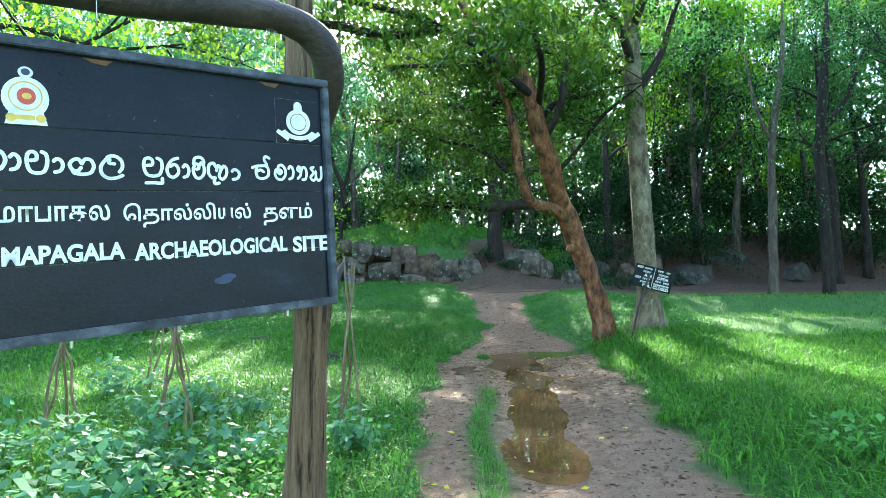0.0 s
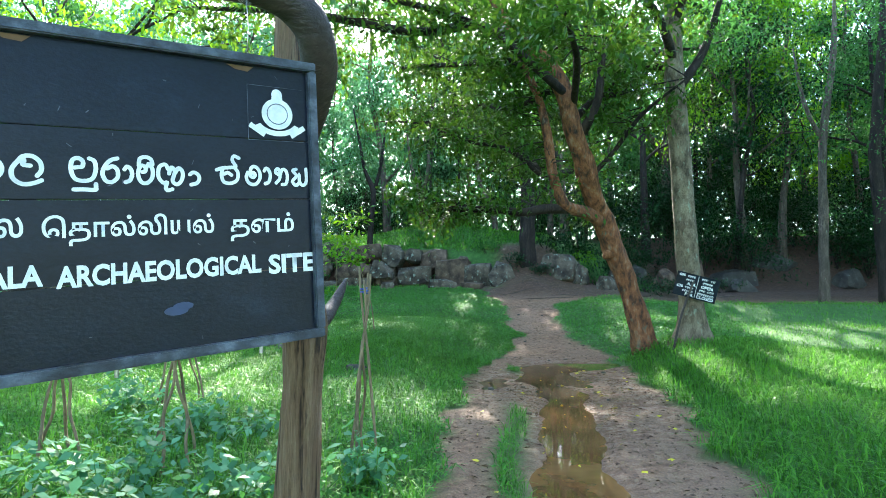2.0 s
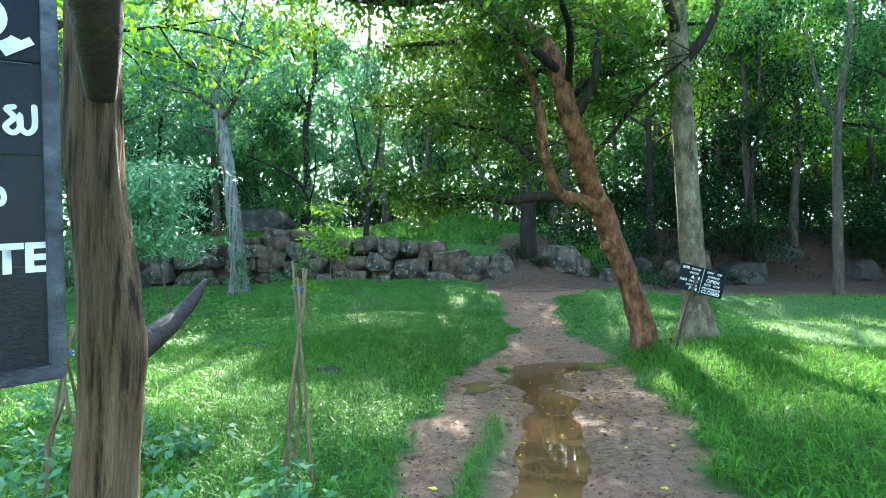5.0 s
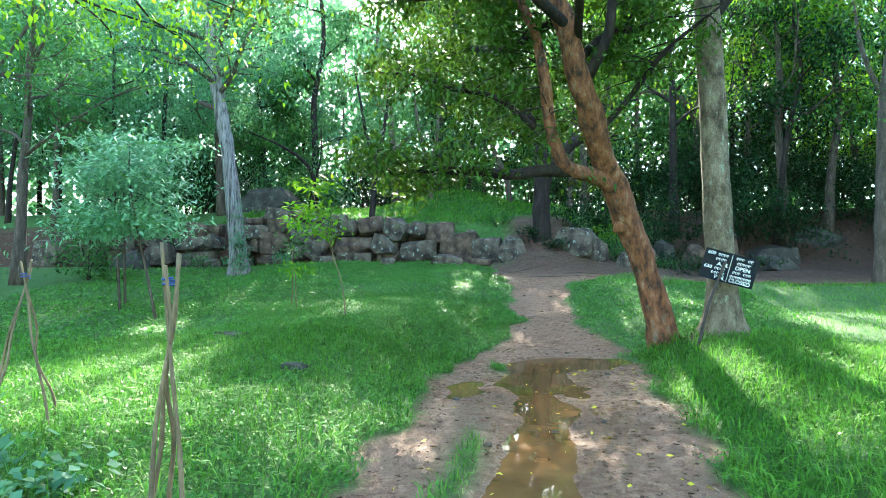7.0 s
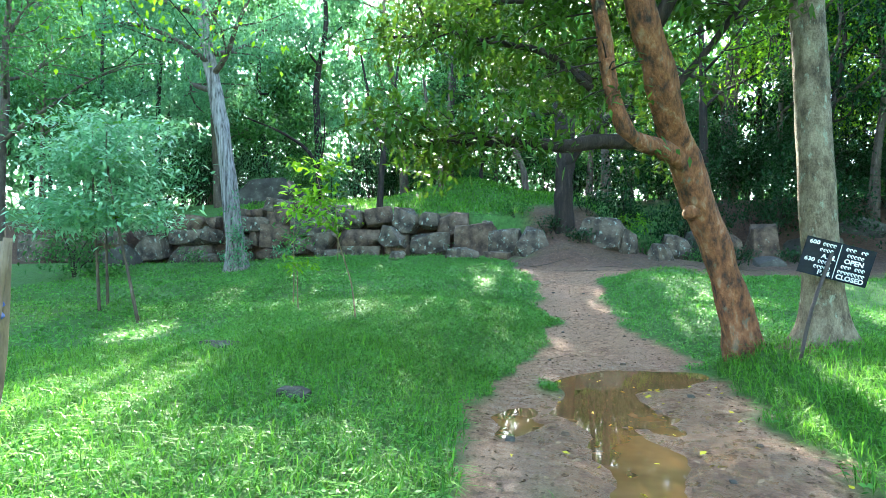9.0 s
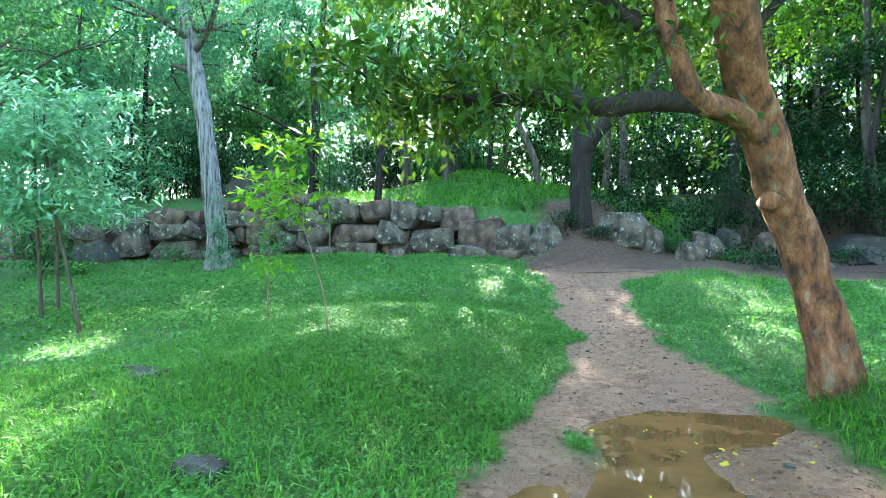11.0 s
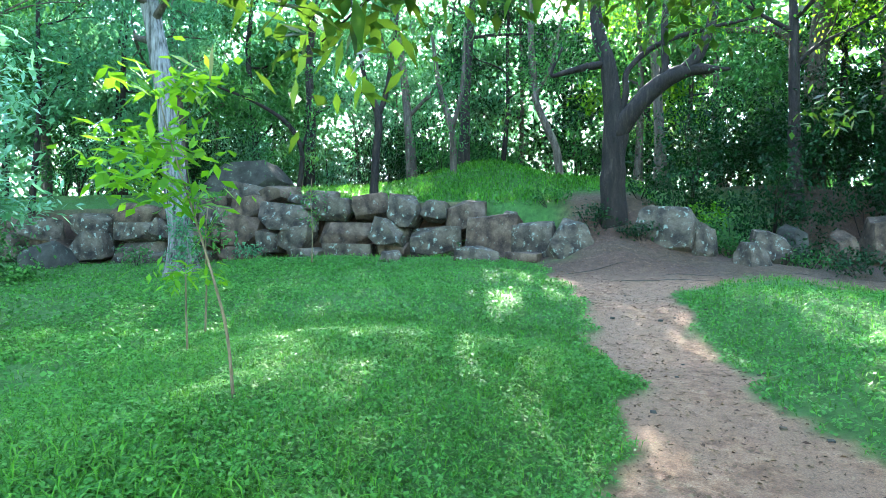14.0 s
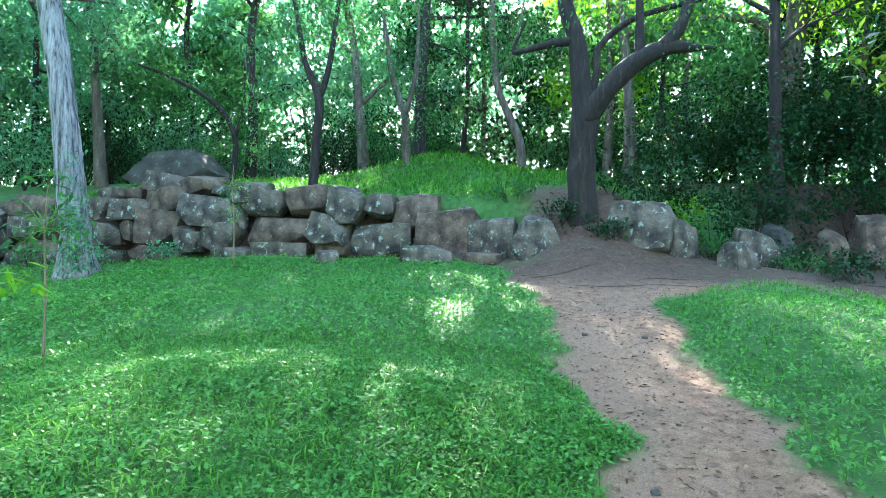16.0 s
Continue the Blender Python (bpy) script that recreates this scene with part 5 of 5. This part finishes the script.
for row, (v, runs) in enumerate(((0.88, ((0.24, 0.42), (0.58, 0.75), (0.8, 0.92))), (0.72, ((0.22, 0.44), (0.62, 0.88))), (0.40, ((0.24, 0.42), (0.58, 0.72), (0.78, 0.92))), (0.25, ((0.2, 0.46), (0.55, 0.94))))):
    shapes = []
    for a, b in runs:
        for q in np.arange(a, b - 0.03, 0.05):
            shapes += ring(q + 0.02, v, 0.016, 0.04, 0.014, 0, 300, 10)
    flat("script_line", shapes, M_WHITE, hours_sign, 0.002, place=on_hours)
flat("divider", bar(0.51, 0.03, 0.50, 0.97, 0.008), M_WHITE, hours_sign, 0.002, place=on_hours)
under("pole", tube("pole", local([(3.42, 11.5, HB.z - 0.1, 0.022), (3.62, 11.6, 0.95, 0.022), (3.85, 11.72, 1.48, 0.022), (3.95, 11.8, 1.68, 0.02)], hours_sign), M_LOG, 8, 3, 0.02), hours_sign, "dark leaning pole")

# ---- tied stick guards round young plants ----
def stick_guard(x, y, h, seed, spread=0.3, twine=True):
    r = np.random.default_rng(seed)
    z = ground_at(x, y)
    ob = thing("stick_guard", x, y, z - 0.05, "tripod of dry sticks tied at the top in the grass", "plant support", "stick guards")
    for i in range(4):
        az = i * 1.57 + r.uniform(-0.3, 0.3)
        b = np.array([spread * math.cos(az), spread * math.sin(az), 0])
        t = np.array([-0.05 * math.cos(az), -0.05 * math.sin(az), h + r.uniform(-0.06, 0.12)])
        run = [(*(b + (t - b) * u + r.normal(0, 0.018, 3) * (0 < u < 1)), 0.0135 - 0.004 * u) for u in np.linspace(0, 1, 6)]
        under("stick", tube("stick", run, M_STICK, 7, 4, 0.12), ob)
    if twine:
        under("twine", tube("twine", [(0.035 * math.cos(a), 0.035 * math.sin(a), h - 0.12 + 0.004 * a, 0.006) for a in np.linspace(0, 12, 22)], M_TWINE, 5, 2, 0.0), ob, "blue twine binding")
    return ob


stick_guard(-0.66, 5.1, 1.58, 1, 0.12)
stick_guard(-3.35, 6.9, 1.5, 2, 0.32)
stick_guard(-2.0, 4.55, 1.1, 3, 0.2)
stick_guard(-3.1, 4.7, 1.1, 4, 0.2)


# ---- young trees on the lawn ----
def sapling(x, y, run, sprays, per, leaf, green, label, seed, spread=0.14, name="sapling"):
    r = np.random.default_rng(seed)
    ob = thing(name, x, y, ground_at(x, y) - 0.03, label, "sapling", "young trees on the lawn")
    under("stem", tube("stem", run, M_STICK if name == "sapling" else M_BARK_E, 7, 4, 0.08), ob)
    for s in sprays:
        s = np.array(s, float)
        q = np.array(min(run, key=lambda p: abs(p[2] - s[2] + 0.15))[:3])
        under("twig", tube("twig", [(*q, 0.006), (*(q * 0.5 + s * 0.5 + (0, 0, 0.04)), 0.004), (*s, 0.002)], M_LEAF_D, 4, 2, 0.0, cap=False), ob)
    base = np.array(sprays, float)
    pts = []
    for s in base:
        q = np.array(min(run, key=lambda p: abs(p[2] - s[2] + 0.15))[:3])
        for u in r.uniform(0.3, 1.1, per):
            pts.append(q + (s - q) * u + r.normal(0, spread, 3) * np.array([1, 1, 0.5]))
    under("leaves", quads_of("leaves", leaf_quads(r, np.array(pts), leaf, leaf * 0.42, 0.45), 4, green), ob)
    return ob


lr = np.random.default_rng(11)
tops = [(0.72 * math.cos(a) * lr.uniform(0.4, 1) - 0.1, 0.6 * math.sin(a) * lr.uniform(0.4, 1), lr.uniform(1.75, 2.75)) for a in np.linspace(0, 12.5, 26)]
sapling(-2.56, 13.22, [(0, 0, 0, 0.014), (-0.06, 0, 0.55, 0.012), (-0.17, 0, 0.95, 0.011), (-0.36, 0, 1.5, 0.009), (-0.58, 0, 2.1, 0.007), (-0.7, 0, 2.5, 0.004)], [(a - 0.62, b, c) for a, b, c in tops], 14, 0.17, M_LEAF_D, "thin sapling with bright yellow-green leaves in the lawn", 1)
tops = [(0.35 * math.cos(a), 0.35 * math.sin(a), lr.uniform(0.9, 1.1)) for a in np.linspace(0, 6, 9)]
sapling(-4.5, 15.3, [(0, 0, 0, 0.014), (-0.02, 0, 0.5, 0.012), (-0.03, 0, 1.0, 0.008)], tops, 9, 0.15, M_LEAF_D, "short thin sapling with a tuft of leaves on the lawn", 2)
tops = [(0.4 * math.cos(a) * lr.uniform(0.3, 1), 0.4 * math.sin(a) * lr.uniform(0.3, 1), lr.uniform(1.2, 2.2)) for a in np.linspace(0, 12, 16)]
sapling(-5.3, 16.8, [(0, 0, 0, 0.016), (0.02, 0, 0.8, 0.013), (0.0, 0, 1.5, 0.01), (0.05, 0, 2.1, 0.005)], tops, 9, 0.13, M_LEAF_B, "thin sapling with sparse green leaves on the lawn", 3)
sapling(-6.6, 23.2, [(0, 0, 0, 0.02), (0.02, 0, 0.9, 0.016), (-0.04, 0, 1.8, 0.012), (0.0, 0, 2.3, 0.006)], [(a, b, c) for a, b, c in tops], 8, 0.12, M_LEAF_B, "thin sapling standing before the boulder wall", 4)
for x, y, lean, sd in ((-10.2, 16.8, -0.1, 5), (-7.8, 14.8, -0.75, 6), (-9.4, 15.6, -0.2, 7)):
    tops = [(lean + 2.1 * math.cos(a) * lr.uniform(0.2, 1), 1.6 * math.sin(a) * lr.uniform(0.2, 1), lr.uniform(1.9, 4.4)) for a in np.linspace(0, 50, 80)]
    sapling(x, y, [(0, 0, 0, 0.038), (lean * 0.3, 0, 1.0, 0.032), (lean * 0.7, 0, 2.2, 0.026), (lean, 0, 3.4, 0.02), (lean, 0, 4.2, 0.008)], tops, 42, 0.17, M_LEAF_P, "young tree with pale blue-green feathery leaves on the lawn", sd, 0.22, "young_tree")

# ---- weeds, litter, fallen leaves ----
for x, y, n, w, h, leaf in ((-0.85, 3.1, 700, 0.42, 0.42, 0.05), (-1.5, 3.3, 260, 0.4, 0.4, 0.082), (-2.1, 4.0, 300, 0.5, 0.45, 0.082), (-0.45, 4.55, 160, 0.24, 0.4, 0.09), (-2.6, 5.3, 240, 0.5, 0.4, 0.09), (-3.6, 6.4, 260, 0.5, 0.45, 0.09), (-1.6, 2.4, 300, 0.45, 0.45, 0.09),
                            (-1.2, 3.9, 240, 0.45, 0.4, 0.082), (-2.9, 3.7, 260, 0.5, 0.42, 0.082), (-1.9, 5.6, 220, 0.4, 0.35, 0.09), (3.3, 4.3, 200, 0.4, 0.25, 0.08), (-14.6, 21.6, 420, 0.9, 0.5, 0.12)):
    r = np.random.default_rng(int(n + x * 10))
    ob = thing("weed", x, y, ground_at(x, y) - 0.03, "leafy green weed growing in the grass", "weed", "weeds")
    tips = [(w * r.uniform(-1, 1), w * r.uniform(-1, 1), h * r.uniform(0.5, 1.1)) for _ in range(14)]
    for t in tips:
        under("stem", tube("stem", [(t[0] * 0.3, t[1] * 0.3, 0, 0.005), (t[0] * 0.8, t[1] * 0.8, t[2] * 0.6, 0.004), (*t, 0.002)], M_HERB, 4, 2, 0.0, cap=False), ob)
    pts = np.array([np.array(tips[r.integers(14)]) * r.uniform(0.35, 1.05) + r.normal(0, 0.06, 3) for _ in range(n)])
    pts[:, 2] = np.maximum(pts[:, 2], 0.05)
    under("leaves", quads_of("leaves", leaf_quads(r, pts, leaf, leaf * 0.75, 0.35), 4, M_LEAF_C if 0.08 < leaf < 0.11 else M_HERB), ob)

lrng = np.random.default_rng(31)
pts = np.stack([lrng.uniform(0.1, 2.6, 95), lrng.uniform(3.4, 12, 95)], 1)
for i, (x, y) in enumerate(pts):
    z = max(ground_at(x, y) + 0.012, -0.004)
    ob = new("fallen_leaf", quads_of("fallen_leaf", leaf_quads(lrng, np.array([[0, 0, 0.0]]), 0.085, 0.055, 0.12), 4, M_FALLEN))
    ob.location = (x, y, z)
    tagged(ob, "small yellow fallen leaf on the wet path", "leaf", "fallen leaves")
n = 15000
lx, ly = lrng.uniform(-0.4, 3.2, n), lrng.uniform(3, 25, n)
sel = soil_share(lx, ly) > 0.5
sel &= height(lx, ly) > 0.0
lx, ly = lx[sel], ly[sel]
q = leaf_quads(lrng, np.stack([lx, ly, height(lx, ly) + 0.008], 1), 0.06, 0.028, 0.3)
tagged(new("leaf_litter", quads_of("leaf_litter", q, 4, M_LITTER)), "brown leaf litter and chips on the path", "litter", kind="stuff")
for run in (((0.7, 22.1, 0.006), (1.4, 21.95, 0.013), (2.2, 22.2, 0.012), (2.9, 22.1, 0.005)), ((-0.1, 22.7, 0.006), (0.5, 22.85, 0.012), (1.1, 23.1, 0.01), (1.6, 23.3, 0.004)), ((6.0, 23.4, 0.006), (7.0, 23.1, 0.02), (8.4, 23.5, 0.014), (9.4, 23.3, 0.006)),
            ((1.9, 22.5, 0.005), (2.3, 22.75, 0.012), (2.9, 22.7, 0.01), (3.4, 22.9, 0.004)), ((4.6, 23.0, 0.004), (5.0, 23.3, 0.014), (5.3, 23.1, 0.012), (5.9, 23.5, 0.005))):
    me = tube("tree_root", [(x, y, ground_at(x, y) + r * 0.4, r) for x, y, r in run], M_BARK_E, 8, 4, 0.15)
    tagged(new("tree_root", me), "bare brown root lying across the earth", "root", "roots on the bank")
for i in range(40):
    x, y = lrng.uniform(0.1, 2.4), lrng.uniform(3.5, 21)
    w = lrng.uniform(0.03, 0.08)
    ob = new("pebble", boulder("pebble", (w, w * 0.8, w * 0.5), M_STONE_D if i % 2 else M_STONE_B, 300 + i, 2, 0))
    ob.location = (x, y, ground_at(x, y) + w * 0.08)
    tagged(ob, "small stone half sunk in the path", "pebble", "pebbles on the path")


# ---- grass ----
def blades(r, x, y, length, width, lean):
    n = len(x)
    az = r.uniform(0, 2 * np.pi, n)
    L, W = length * r.uniform(0.5, 1.4, n), width * r.uniform(0.7, 1.3, n) * 0.5
    ln = lean * r.uniform(0.3, 1.6, n)
    p = np.stack([x, y, height(x, y) - 0.005], 1)
    d = np.stack([np.cos(az), np.sin(az), np.zeros(n)], 1)
    side = np.stack([-np.sin(az), np.cos(az), np.zeros(n)], 1) * W[:, None]
    mid = p + d * (L * ln * 0.3)[:, None] + np.array([0, 0, 1.0]) * (L * 0.55)[:, None]
    tip = p + d * (L * ln)[:, None] + np.array([0, 0, 1.0]) * (L * np.clip(1.0 - 0.35 * ln, 0.2, 1))[:, None]
    return np.stack([p - side * 0.2, mid + side, tip, mid - side], 1)


def scatter(r, n, x0, x1, y0, y1):
    x, y = r.uniform(x0, x1, n), r.uniform(y0, y1, n)
    patch = 0.5 + 0.5 * wobble(x, y, 1.5, 4)
    keep = (soil_share(x, y) < r.uniform(0.15, 0.6, n)) & (r.uniform(0, 1, n) < 0.6 + 0.4 * patch) & ~((y > 25.2) & (y < 26.1) & (x < -2.4)) & (pond(x, y) < 0.3)
    return x[keep], y[keep]


g = np.random.default_rng(77)
sets = []
for n, box_, ln, wd, lean in ((64000, (2.2, 8.0, 2.0, 12.5), 0.2, 0.012, 1.0), (46000, (-6.5, 0.5, 2.0, 12.0), 0.17, 0.011, 1.0), (9000, (0.3, 1.0, 3.0, 11.6), 0.11, 0.007, 0.9), (36000, (-15, 0.8, 9, 24.5), 0.12, 0.013, 1.0), (26000, (2, 15, 12, 23), 0.13, 0.014, 0.9),
                              (42000, (-5.5, 0.9, 10.5, 18), 0.12, 0.008, 1.1), (2600, (1.6, 6.0, 21.6, 23.6), 0.14, 0.012, 1.0), (22000, (-13, 2.5, 26, 33), 0.2, 0.03, 0.9), (12000, (8, 16, 2, 14), 0.22, 0.02, 0.9), (9000, (-16, -6, 2, 12), 0.2, 0.02, 0.9), (7000, (-7, 9, -5, 2), 0.2, 0.022, 0.9)):
    x, y = scatter(g, n, *box_)
    sets.append(blades(g, x, y, ln, wd, lean))
tagged(new("grass", quads_of("grass", np.concatenate(sets), 4, M_GRASS)), "lush green uncut meadow grass", "grass", kind="stuff")
sets = []
for n, box_, size in ((118000, (-5.5, 0.9, 11.0, 17), 0.037), (66000, (-9, 0.9, 15, 24), 0.055), (1500, (0.6, 1.9, 22.5, 23.4), 0.05), (18000, (-15, -5, 9, 24), 0.09), (34000, (1.6, 6.5, 12.5, 21), 0.05), (1600, (2.2, 5.0, 21.6, 23.0), 0.05),
                      (80000, (-6, 0.5, 3, 12), 0.044), (14000, (2.4, 7, 3, 12), 0.05), (13000, (-12, 2, 26, 32), 0.11)):
    x, y = scatter(g, n, *box_)
    lump = 0.5 + 0.35 * wobble(x, y, 5.3, 2) + 0.25 * wobble(x, y, 13.0, 5)
    z = height(x, y) + np.abs(g.normal(0, 0.022, len(x))) + 0.012 + 0.05 * np.clip(lump, 0, 1)
    sets.append(leaf_quads(g, np.stack([x, y, z], 1), size, size * 0.7, 0.32))
tagged(new("ground_herbs", quads_of("ground_herbs", np.concatenate(sets), 4, M_HERB)), "carpet of small round-leaved creeping herbs", "herbs", kind="stuff")
